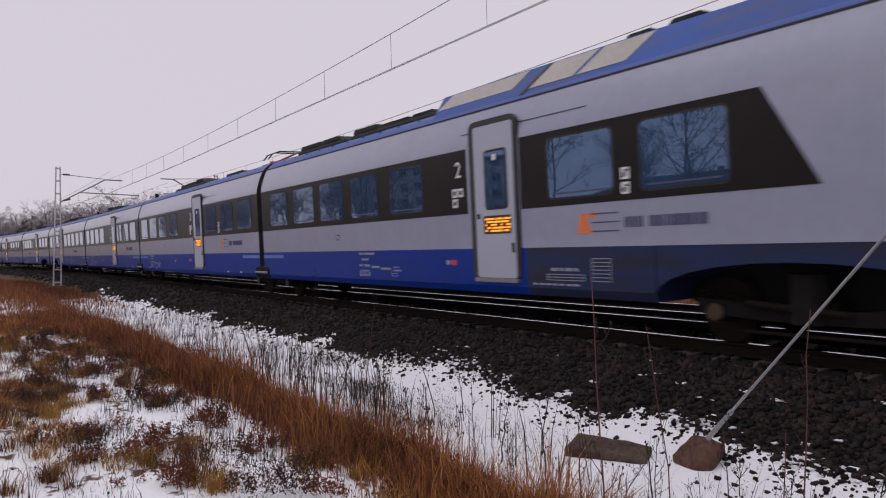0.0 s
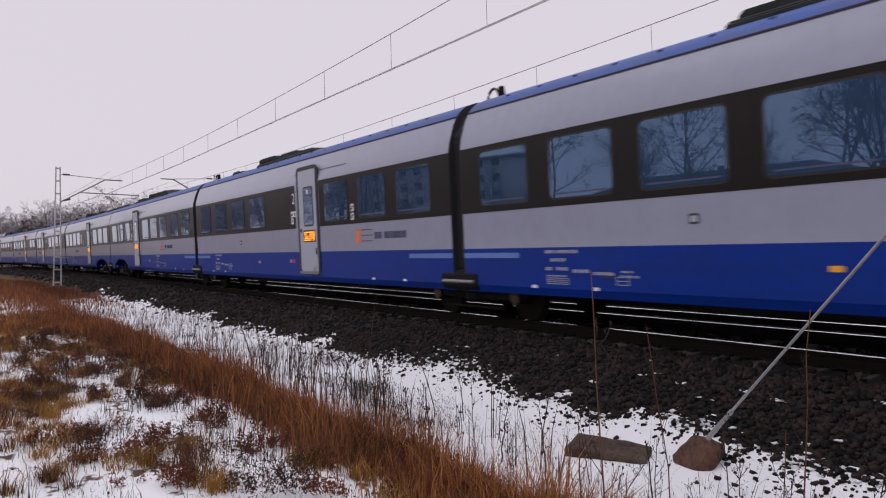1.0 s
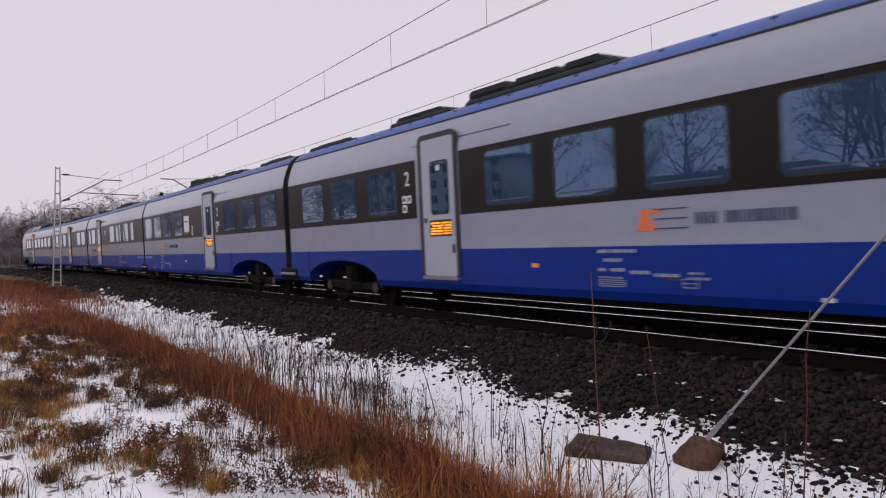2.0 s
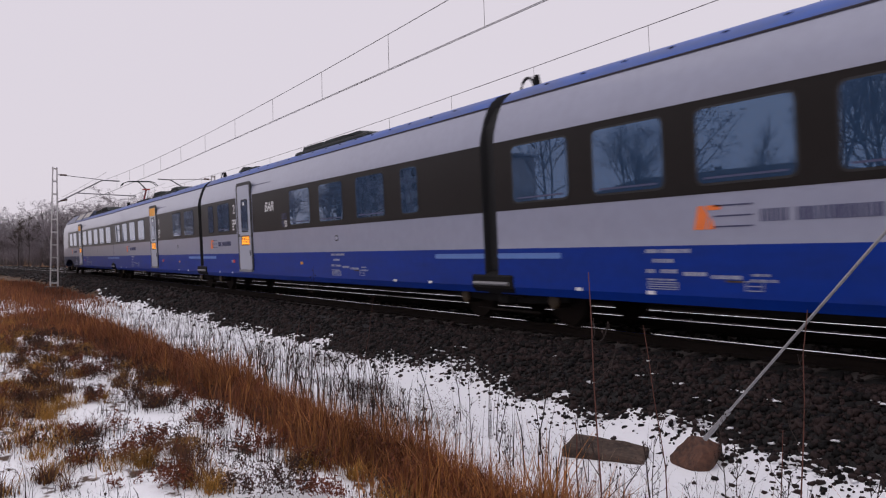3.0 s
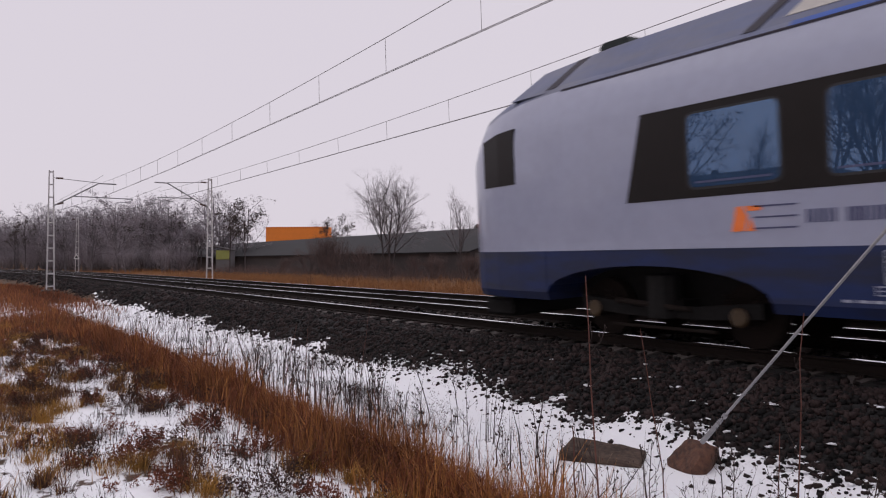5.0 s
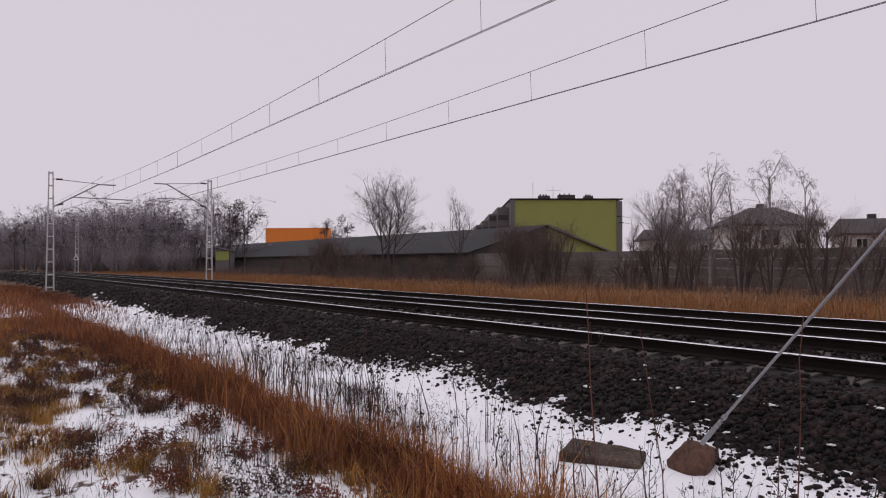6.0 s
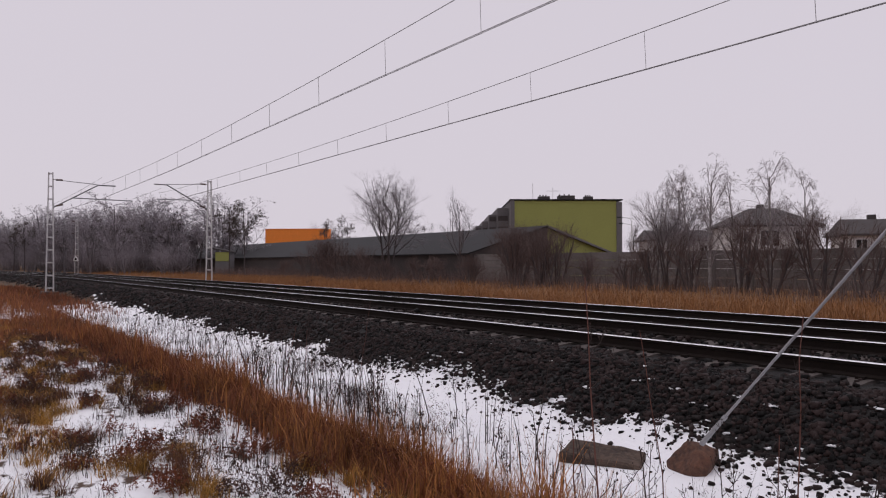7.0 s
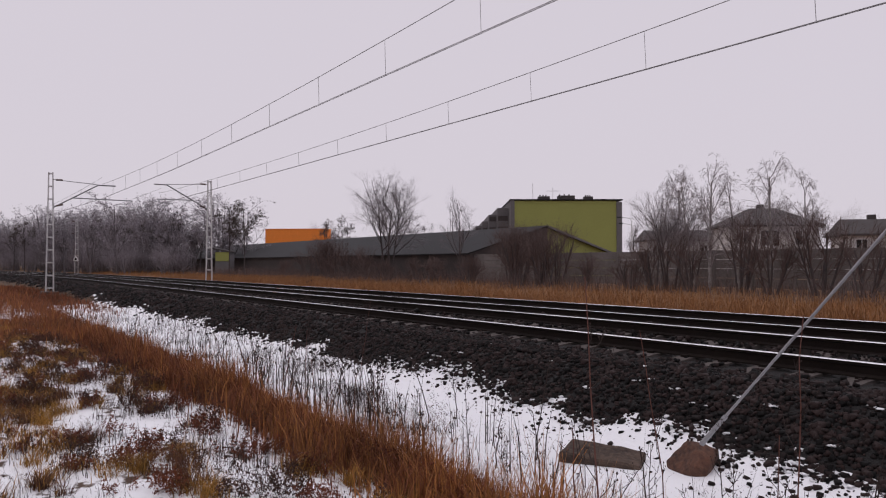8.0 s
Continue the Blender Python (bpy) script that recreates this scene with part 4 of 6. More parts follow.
M_SLATE = grimy("slate_paint", (0.010, 0.022, 0.085), (0.018, 0.018, 0.024), 0.5, 0.5)
M_PALEPANEL = mat("pale_panel", (0.42, 0.40, 0.37), 0.6, vary=0.15, grain=12, stain=1.0)
M_STREAK = mat("pale_blue_trim", (0.10, 0.20, 0.50), 0.4, vary=0.1, bump=0.0)
J = [-22.27, -40.11, -58.10, -77.10, -96.06, -114.05, -132.15]
L2 = "second class coach, silver white above a blue skirt"
L1 = "first class coach with orange door panels, silver white and blue"
TRAIN = [
    dict(span=(J[0], -0.8), nose=1, label="leading cab coach in silver white with a slanted window band", slate=(-9.6, -0.8), arches=[(-6.9, -3.0)], bogies=[-4.95],
         bands=[(J[0] + 0.2, -11.22, 0), (-9.68, -4.88, 1)], windows=[(-21.41, -20.01), (-19.61, -18.21), (-17.83, -16.43), (-16.05, -14.68), (-14.17, -12.8)] + [(-9.07, -7.62), (-7.16, -5.71)],
         cab_windows=[(-2.4, -1.45)], doors=[-10.45], signs=[-11.6], small_signs=[-7.38], mark=-8.36, data=[-15.7], reds=[-11.85], lids=[-17.0], streaks=[(J[0] + 0.2, J[0] + 1.8)], loops=[],
         roofboxes=[("a", -20.4, -17.3, 4.42), ("a", -17.0, -12.85, 4.42), ("a", -8.05, -7.30, 4.61), ("a", -7.15, -6.0, 4.60)],
         fairing=[(-12.75, 4.44), (-10.0, 4.45), (-7.0, 4.44), (-4.1, 4.42), (-2.6, 4.33), (-2.1, 4.05)], seams=[(-9.98, -9.86)], panels=[(-12.7, -10.3, 0.42), (-9.80, -8.72, 0.25), (-8.62, -7.60, 0.25)], boxes=[(-18, -12), (-11.6, -9.0)], gangways=[J[0]]),
    dict(span=(J[1], J[0]), label=L2, bands=[(J[1] + 0.2, -30.0, 0), (-28.5, J[0] - 0.2, 0)], windows=[(-39.39, -38.04), (-37.55, -36.15), (-35.68, -34.25), (-33.79, -32.35), (-28.2, -26.85), (-26.3, -24.92), (-24.45, -23.1)],
         doors=[-29.25], signs=[-30.32], small_signs=[-26.57], mark=-26.42, data=[-37.65], reds=[-30.55], lights=[-33.0], lids=[-34.95], streaks=[(J[1] + 0.2, J[1] + 1.8), (J[0] - 1.8, J[0] - 0.2)], loops=[J[1] + 0.2],
         roofboxes=[("a", -34.6, -30.0, 4.44), ("a", -27.2, -25.4, 4.32)], pantographs=[(-23.45, False)], boxes=[(-36, -31), (-28, -25.5)], gangways=[J[1]], bogies=[J[0]]),
    dict(span=(J[2], J[1]), label=L2, bands=[(J[2] + 0.2, -47.95, 0), (-46.35, J[1] - 0.2, 0)], windows=[(-57.31, -56.0), (-55.5, -54.16), (-53.63, -52.28), (-51.81, -50.38), (-46.1, -44.75), (-44.22, -42.87), (-42.42, -41.03)],
         doors=[-47.12], signs=[-48.17], small_signs=[-44.48], mark=-44.36, data=[-55.61], reds=[-48.33], lights=[-51.08], lids=[-52.9], streaks=[(J[2] + 0.2, J[2] + 1.8), (J[1] - 1.8, J[1] - 0.2)], loops=[J[2] + 0.2],
         roofboxes=[("a", -52.45, -47.9, 4.44), ("a", -55.0, -54.3, 4.30)], boxes=[(-54, -49), (-46, -43.5)], gangways=[J[2]], bogies=[J[1]]),
    dict(span=(J[3], J[2]), label=L2, bands=[(J[3] + 0.2, -70.05, 0), (-68.5, J[2] - 0.2, 0)], windows=[(-76.0, -74.6), (-74.15, -72.75), (-72.2, -70.85), (-67.75, -66.4), (-65.95, -64.6), (-64.1, -62.75), (-62.1, -60.75), (-60.25, -58.92)],
         doors=[-69.27], signs=[-70.5], mark=-64.2, data=[-65.0], lights=[-66.5], streaks=[(J[2] - 1.8, J[2] - 0.2)], loops=[],
         roofboxes=[("a", -76.6, -74.0, 4.36), ("a", -72.0, -69.6, 4.40), ("a", -69.0, -65.0, 4.46)], arches=[(-75.7, -71.9)], bogies=[J[2], -73.8], boxes=[(-68, -62)], gangways=[J[3]]),
    dict(span=(J[4], J[3]), label="second class coach with a white notice on its band", bands=[(J[4] + 0.2, -85.65, 0), (-84.0, J[3] - 0.2, 0)], windows=[(-95.45, -94.06), (-93.57, -92.23), (-91.75, -90.36), (-89.91, -88.48), (-83.0, -81.6), (-81.1, -79.7), (-79.3, -77.95)],
         doors=[-84.8], signs=[-83.75], small_signs=[-87.05], poster=-88.2, mark=-91.75, data=[-92.56], lights=[-88.28], streaks=[(J[4] + 0.2, J[4] + 1.8)], loops=[J[4] + 0.2],
         roofboxes=[("a", -80.6, -78.0, 4.36), ("a", -85.2, -82.6, 4.40), ("a", -89.4, -85.6, 4.46)], arches=[(-82.3, -78.4)], bogies=[-80.4, J[4]], boxes=[(-92, -86)], gangways=[J[4]]),
    dict(span=(J[5], J[4]), label="bar coach in silver white and blue with few windows", bands=[(J[5] + 0.2, -109.85, 0), (-108.25, J[4] - 0.2, 0)], windows=[(-113.05, -112.4), (-111.92, -110.6), (-105.28, -103.85), (-103.3, -101.9), (-101.23, -99.83), (-99.16, -98.44)],
         doors=[-109.05], signs=[-110.15], small_signs=[-105.55], bar=-106.9, mark=-112.86, data=[-102.65], reds=[-110.35], lights=[-104.62], lids=[-102.5], streaks=[(J[5] + 0.2, J[5] + 1.8), (J[4] - 1.8, J[4] - 0.2)], loops=[J[5] + 0.2],
         roofboxes=[("a", -106.01, -101.5, 4.44), ("a", -111.04, -110.45, 4.36)], boxes=[(-108, -103), (-101, -98.5)], gangways=[J[5]], bogies=[J[5]]),
    dict(span=(J[6], J[5]), label=L1, first=True, bands=[(J[6] + 0.2, -122.55, 0), (-120.95, J[5] - 0.2, 0)], windows=[(-131.13, -129.82), (-129.22, -127.86), (-127.2, -125.84), (-125.1, -123.71), (-118.25, -116.88), (-116.4, -114.98)],
         doors=[-121.75], signs=[-120.68], mark=-128.2, data=[-127.06], reds=[-120.22], lights=[-117.4], lids=[-117.74], streaks=[(J[6] + 0.2, J[6] + 1.8), (J[5] - 1.8, J[5] - 0.2)], loops=[J[6] + 0.2],
         roofboxes=[("a", -124.2, -119.5, 4.44), ("a", -127.8, -125.0, 4.30)], pantographs=[(-130.4, True)], boxes=[(-126, -121), (-119, -116.5)], gangways=[J[6]], bogies=[J[6]]),
    dict(span=(-153.9, J[6]), nose=-1, first=True, label="rear cab coach with rounded nose and orange door panel", slate=(-153.9, -144.9), arches=[(-151.6, -147.7)], bogies=[-149.6],
         bands=[(-149.55, -144.85, -1), (-143.2, J[6] - 0.2, 0)], windows=[(-142.76, -141.37), (-140.71, -139.28), (-138.57, -137.2), (-136.53, -135.1), (-134.43, -132.98), (-148.87, -147.55), (-147.04, -145.69)],
         cab_windows=[(-153.25, -152.3)], doors=[-144.02], signs=[-142.98], mark=-148.19, data=[-141.7], reds=[-142.5], lids=[-137.88], streaks=[(J[6] - 1.9, J[6] - 0.2)], loops=[],
         roofboxes=[("a", -142.1, -140.4, 4.48), ("a", -140.35, -139.5, 4.50), ("a", -139.45, -137.2, 4.54), ("a", -150.9, -150.1, 4.59), ("a", -146.5, -146.1, 4.60)],
         fairing=[(-152.6, 4.05), (-152.1, 4.33), (-150.6, 4.42), (-148.0, 4.45), (-145.0, 4.45), (-142.15, 4.44)], seams=[(-148.15, -147.95), (-151.75, -151.5), (-145.15, -144.8)], panels=[(-147.6, -146.75, 0.25), (-146.65, -145.55, 0.25), (-144.65, -142.25, 0.35)], boxes=[(-143, -138), (-146, -144.9)]),
]
COACHES = [coach(s) for s in TRAIN]

# ------------------------------------------------------------ overhead line
def lattice_mast(x, y, z0, z1, arm, tip, knee, za, zt, reg, zr, label):
    """A lattice mast of two channels with battens, a bracket arm and its stays. arm: +1 reaches towards +y."""
    t = empty("catenary_mast", pose(x, y + bend(x)[0] * (x < -70), z0))
    tagged(t, label, "catenary mast", "masts along the line")
    h = z1 - z0
    wide, top = 0.23, 0.12
    za, zt, zr = za - z0, zt - z0, zr - z0
    for s in (-1, 1):
        Geo().prism([(s * wide - 0.04, 0), (s * wide + 0.04, 0), (s * top + 0.035, h), (s * top - 0.035, h)], "x", -0.06, 0.06).done("upright", M_MAST, t)
    n = 9
    for i in range(n + 1):
        zz = 0.25 + (h - 0.35) * i / n
        w = wide + (top - wide) * zz / h
        Geo().box(-0.05, 0.05, -w, w, zz - 0.045, zz + 0.045).done("batten", M_MAST, t)
    Geo().box(-0.55, 0.55, -0.5, 0.5, -0.35, 0.03, 0.04).done("footing", M_SLEEPER, t, "weathered concrete footing")
    Geo().tube([(0, arm * 0.15, za), (0, arm * knee, zt), (0, arm * tip, zt)], 0.05, 6).done("bracket_tube", M_STEEL, t)
    Geo().tube([(0, arm * 0.15, zt + 0.22), (0, arm * knee, zt + 0.03)], 0.025, 6).done("stay_tube", M_STEEL, t)
    Geo().tube([(0, arm * reg[0], zr + 0.03), (0, arm * reg[1], zr)], 0.04, 6).done("registration_tube", M_STEEL, t)
    Geo().tube([(0, arm * reg[1], zr), (0.1, arm * (reg[1] - 0.2), zr - 0.22), (0.3, arm * (reg[1] - 1.1), zr - 0.30)], 0.025, 6).done("steady_arm", M_STEEL, t)
    for u, w in ((0.3, zt + 0.21), (0.35, za + 0.12)):
        Geo().tube([(0, arm * u, w), (0, arm * (u + 0.4), w + 0.1 * (w < zt))], 0.06, 8).done("insulator", M_INSUL, t)
    return t


NEAR_LABEL = "pale lattice catenary mast with a bracket arm over the track"
FAR_LABEL = "pale lattice catenary mast standing beyond the far track"
lattice_mast(-55.5, -3.6, -0.78, 7.15, 1, 4.0, 2.9, 4.81, 6.45, (1.35, 5.1), 5.47, NEAR_LABEL)
lattice_mast(-58.0, 7.6, -0.5, 7.52, -1, 4.1, 3.2, 5.3, 7.0, (1.3, 3.9), 5.9, FAR_LABEL)
lattice_mast(-119.0, 9.4, -0.5, 7.52, -1, 4.1, 3.2, 5.3, 7.0, (1.3, 3.9), 5.9, "distant pale lattice catenary mast by the wood")
lattice_mast(-119.0, -3.6, -0.78, 7.4, 1, 4.0, 2.9, 4.81, 6.45, (1.35, 5.1), 5.47, "distant pale lattice catenary mast by the wood")
lattice_mast(8.5, -3.4, -0.80, 7.76, 1, 3.6, 2.9, 5.1, 7.0, (1.35, 3.6), 5.9, NEAR_LABEL)
lattice_mast(8.5, 7.4, -0.5, 7.52, -1, 4.1, 3.2, 5.3, 7.0, (1.3, 3.9), 5.9, FAR_LABEL)


def overhead(y, zc, rise, zm, k, xm, first, step):
    """Contact wires and the sagging messenger with its droppers, span by span."""
    t = empty("overhead_line")
    tagged(t, "thin overhead contact wires with a messenger and droppers", "overhead line", kind="structure")
    for a, b, low in ((-245, -182, -213), (-182, -119, -150), (-119, -56, -88), (-56, 8.5, xm), (8.5, 68, 38)):
        def contact(x):
            return zc + rise * max(0.0, min(x, 0) + 38)
        def messenger(x):
            return zm + k * (x - low) ** 2
        def chord(x):
            return bend(a)[0] + (bend(b)[0] - bend(a)[0]) * (x - a) / (b - a)
        xs = [float(q) for q in np.linspace(a, b, 25)]
        for o in (-0.025, 0.025):
            Geo().tube([(x, y + o + chord(x), contact(x)) for x in xs], 0.0085, 5).done("contact_wire", M_WIRE, t)
        Geo().tube([(x, y + chord(x), messenger(x)) for x in xs], 0.010, 5).done("messenger_wire", M_WIRE, t)
        x = a + first
        while x < b - 1:
            Geo().tube([(x, y + chord(x), contact(x)), (x - 0.05, y + chord(x), messenger(x))], 0.007, 4).done("dropper", M_WIRE, t)
            x += step
    return t


overhead(-0.30, 5.59, 0.0090, 6.35, 0.00071, -38, 3.95, 3.98)
overhead(3.59, 5.40, 0.0010, 5.98, 0.00052, -36, 5.5, 3.92)

# ------------------------------------------------------------ beyond the line: fence, shed, houses
def fence(y, x0, x1, h):
    t = empty("fence")
    tagged(t, "long grey precast concrete panel fence", "fence", kind="structure")
    x, i = x0, 0
    post = Geo().box(-0.09, 0.09, -0.09, 0.09, -0.3, h + 0.06, 0.02)
    pan = Geo()
    for k in range(4):
        pan.box(0.10, 2.40, -0.03, 0.03, 0.05 + k * h / 4, 0.05 + (k + 1) * h / 4 - 0.02, 0.012)
    first = None
    while x < x1:
        z = -0.32
        if first is None:
            p = post.done("post", M_CONCRETE, t, m=pose(x, y, z))
            q = pan.done("panel", M_CONCRETE, t, m=pose(x, y, z))
            first = (p.data, q.data)
        else:
            for nm, d in (("post", first[0]), ("panel", first[1])):
                ob = new(nm, d)
                ob.parent, ob.matrix_basis = t, pose(x, y, z)
        x += 2.5


fence(28.0, -170, 30, 2.15)


def shed():
    """A long low shed parallel to the line, with a pitched sheet roof and a lime gable."""
    t = empty("shed", pose(-51.2, 36, 0))
    tagged(t, "long low shed with dark sheet roof and lime green gable", "shed")
    ridge, eave, half, ln = 4.45, 1.95, 8.6, 150
    Geo().prism([(-half, -0.4), (half, -0.4), (half, eave), (0, ridge - 0.05), (-half, eave)], "x", -ln, 0).done("wall", M_LIME, t, "lime green rendered gable wall")
    for s in (-1, 1):
        Geo().prism([(0, ridge), (0, ridge + 0.10), (s * (half + 0.4), eave + 0.02), (s * (half + 0.4), eave - 0.10)], "x", -ln - 0.4, 0.4).done("roof", M_SHEDROOF, t, "dark grey sheet roof")
    Geo().prism([(0.0, ridge - 0.12), (0.0, ridge + 0.1), (half + 0.4, eave + 0.02), (half + 0.4, eave - 0.16)], "x", 0.40, 0.46).done("barge_board", M_GREYBLDG, t, "pale barge board")
    Geo().prism([(-half, -0.4), (0.2, -0.4), (0.2, ridge - 0.14), (0, ridge - 0.07), (-half, eave - 0.02)], "x", 0.004, 0.05).done("gable_panel", M_TILE, t, "dark sheet panel on the gable")
    Geo().box(-ln, 0.0, -half - 0.02, -half + 0.02, -0.4, eave - 0.05).done("front_wall", M_TILE, t, "dark sheet front wall")


shed()


def apartment():
    """A lime green apartment block seen end-on, with stepped dark bays and roof vents."""
    t = empty("apartment_building", pose(-134.1, 135.1, -0.3, 0, 0, 56))
    tagged(t, "tall lime green apartment block with dark edges and roof vents", "apartment building")
    Geo().box(-27.2, -1.0, 0, 40, 0, 17.6).done("wall", M_LIME, t, "plain lime green end wall")
    Geo().box(-1.0, 0.4, -0.3, 40, 0, 17.3).done("corner_wall", M_GREYBLDG, t, "dark grey corner strip")
    Geo().box(-28.2, -27.2, -0.3, 40, 0, 17.7).done("corner_wall", M_GREYBLDG, t, "dark grey corner strip")
    Geo().box(-28.4, 0.6, -0.4, 40.5, 17.7, 18.0).done("roof", M_SHEDROOF, t, "flat dark roof edge")
    for a, b, h in ((-20.7, -17.8, 0.9), (-15.6, -11.3, 1.1), (-8.8, -6.6, 0.85)):
        v = Geo().box(a, b, 2, 4.5, 18.05, 18.05 + h, 0.05).done("roof_vent", M_TILE, t, "dark brick roof vent")
        for i in range(3):
            u = a + 0.3 + i * (b - a - 0.6) / 3
            Geo().box(u, u + 0.3, 2.6, 3.2, 18.05 + h, 18.05 + h + 0.35).done("vent_pot", M_TILE, v)
    for a, h in ((-16.6, 3.4), (-21.9, 4.6)):
        Geo().tube([(a, 5, 18.0), (a, 5, 18.0 + h)], 0.06, 5).done("aerial", M_MAST, t)
    Geo().tube([(-18.4, 5, 20.6), (-14.4, 5, 20.6)], 0.05, 5).done("aerial_bar", M_MAST, t)
    for i, (a, c, h) in enumerate(((-31.2, -28.2, 16.2), (-33.3, -31.2, 14.6), (-34.9, -33.3, 13.0), (-36.6, -34.9, 11.9))):
        b = Geo().box(a, c, 6 + 3 * i, 34, 0, h, 0.05).done("stepped_bay", M_GREYBLDG, t, "dark stepped bay with balconies")
        for k in range(5):
            z = 1.2 + k * 2.9
            if z + 1.4 < h:
                Geo().box(a + 0.2, c - 0.2, 5.9 + 3 * i, 6.05 + 3 * i, z, z + 1.3).done("balcony", M_TILE, b)


apartment()


def hall():
    t = empty("hall_building", pose(-170, 62, -0.3, 0, 0, 50))
    tagged(t, "low flat-roofed hall with bright orange cladding", "hall building")
    w = Geo().box(-8.2, 7.05, 0, 4.2, 0, 9.75).done("wall", M_ORANGEBLDG, t, "orange sheet cladding")
    for i in range(8):
        Geo().box(-8.0 + i * 1.95, -7.95 + i * 1.95, -0.02, 0.0, 0.3, 9.6).done("panel_joint", M_ORANGEBLDG, w)
    Geo().box(-8.3, 7.15, -0.1, 4.3, 9.75, 9.9).done("roof_edge", M_ORANGEBLDG, t)


hall()


def house(name, x, y, turn, w, d, eave, ridge, hip, label, wins):
    """A family house: walls, roof, chimney, framed windows."""
    t = empty(name, pose(x, y, -0.3, 0, 0, turn))
    tagged(t, label, "house")
    Geo().box(-w / 2, w / 2, -d / 2, d / 2, 0, eave).done("wall", M_PLASTER, t, "pale rendered wall")
    o, k = 0.6, w / 2 * hip
    v = [(-w / 2 - o, -d / 2 - o, eave), (w / 2 + o, -d / 2 - o, eave), (w / 2 + o, d / 2 + o, eave), (-w / 2 - o, d / 2 + o, eave), (-w / 2 + k - o, 0, ridge), (w / 2 - k + o, 0, ridge)]
    v += [(a, b, c - 0.2) for a, b, c in v[:4]]
    f = [(0, 1, 5, 4), (2, 3, 4, 5), (1, 2, 5), (3, 0, 4), (6, 7, 1, 0), (7, 8, 2, 1), (8, 9, 3, 2), (9, 6, 0, 3), (9, 8, 7, 6)]
    r = part("roof", v, f, M_TILE, t, "dark tiled roof")
    Geo().box(-0.5, 0.3, 0.2, 0.9, ridge - 0.6, ridge + 0.5, 0.04).done("chimney", M_TILE, r)
    for u, z, ww, hh in wins:
        wf = Geo().box(u - ww / 2 - 0.08, u + ww / 2 + 0.08, -d / 2 - 0.05, -d / 2 + 0.02, z - 0.08, z + hh + 0.08).done("window", M_LETTER, t, "white framed window")
        Geo().box(u - ww / 2, u + ww / 2, -d / 2 - 0.065, -d / 2, z, z + hh).done("pane", M_BAND, wf)
        Geo().box(u - 0.03, u + 0.03, -d / 2 - 0.075, -d / 2, z, z + hh).done("mullion", M_LETTER, wf)


house("house", -72.2, 80, 50, 9.5, 7, 4.8, 6.3, 0.15, "pale house with a dark pitched roof behind the fence", [(-3.2, 2.7, 1.0, 1.3), (0, 2.7, 1.0, 1.3), (3.2, 2.7, 1.0, 1.3)])
house("house", -53.7, 73.1, 50, 10.0, 8, 5.9, 8.1, 0.8, "large pale house with a dark hipped roof", [(-3.4, 3.7, 1.4, 1.4), (-0.4, 3.5, 2.0, 1.7), (3.2, 3.6, 1.5, 1.6), (-3.0, 0.8, 1.5, 1.4), (2.5, 0.8, 1.8, 1.4)])
house("house", -41.0, 73.8, 40, 7.0, 7, 4.5, 6.2, 0.2, "pale house with dark roof and gable", [(-2.0, 2.6, 1.0, 1.3), (1.8, 2.6, 1.2, 1.4)])

# across the field behind the camera, mirrored in the coach windows
house("house", -128, -80, 156, 36, 11, 12.0, 12.8, 0.1, "long pale apartment house across the field", [(-14.5 + 3.6 * k, 1.4 + 3.0 * q, 1.7, 1.6) for k in range(9) for q in range(4)])
house("house", -66, -84, 168, 34, 9, 3.2, 4.9, 0.3, "long low pale house with a dark roof across the field", [(-10.5 + 3.5 * k, 1.0, 1.3, 1.4) for k in range(7)])


def hut():
    t = empty("hut", pose(-107.7, 24.5, -0.3, 0, 0, 45))
    tagged(t, "small grey hut with a yellow-green board and pitched roof", "hut")
    Geo().box(-1.1, 1.1, -0.8, 0.8, 0, 3.1).done("wall", M_GREYBLDG, t)
    Geo().box(-1.05, 1.05, -0.86, -0.804, 1.75, 3.05, 0.01).done("board", M_LIME, t, "yellow-green painted board")
    Geo().prism([(-2.3, 3.65), (1.3, 3.05), (1.3, 3.17), (-2.3, 3.80)], "y", -1.0, 1.0).done("roof", M_TILE, t)


hut()

# ------------------------------------------------------------ beside the track: guy rod, boulder, broken slab
def guy():
    t = empty("guy_rod")
    tagged(t, "grey steel guy rod rising from the ballast foot", "guy rod")
    a, b = Vector((-4.40, -3.6, -0.54)), Vector((-2.81, -3.6, 1.305))
    d = b - a
    Geo().tube([a + d * 0.08, a + d * 5.2], 0.0135, 8).done("rod", M_STEEL, t)
    Geo().tube([a - d * 0.03, a + d * 0.10], [0.026, 0.022], 8).done("anchor_clamp", M_STEEL, t)
    Geo().tube([a + d * 0.115, a + d * 0.13], 0.024, 8).done("lock_nut", M_STEEL, t)


guy()


def rock(name, x, y, z, sx, sy, sz, turn, seed, material, label, category, flat=0.35):
    bm = bmesh.new()
    bmesh.ops.create_icosphere(bm, subdivisions=3, radius=1)
    rnd = random.Random(seed)
    planes = [(Vector((rnd.gauss(0, 1), rnd.gauss(0, 1), rnd.gauss(0.2, 0.8))).normalized(), rnd.uniform(0.55, 0.9)) for _ in range(9)]
    for v in bm.verts:
        p = v.co.copy()
        for nrm, dd in planes:
            e = p.dot(nrm) - dd
            if e > 0:
                p -= nrm * e * 0.92
        p *= 1 + 0.06 * noise.noise(p * 2.2 + Vector((seed, 0, 0)))
        v.co = Vector((p.x * sx, p.y * sy, p.z * sz))
    me = bpy.data.meshes.new(name)
    bm.to_mesh(me)
    bm.free()
    me.materials.append(material)
    ob = new(name, me)
    ob.matrix_basis = pose(x, y, z, 0, 0, turn)
    return tagged(ob, label, category)


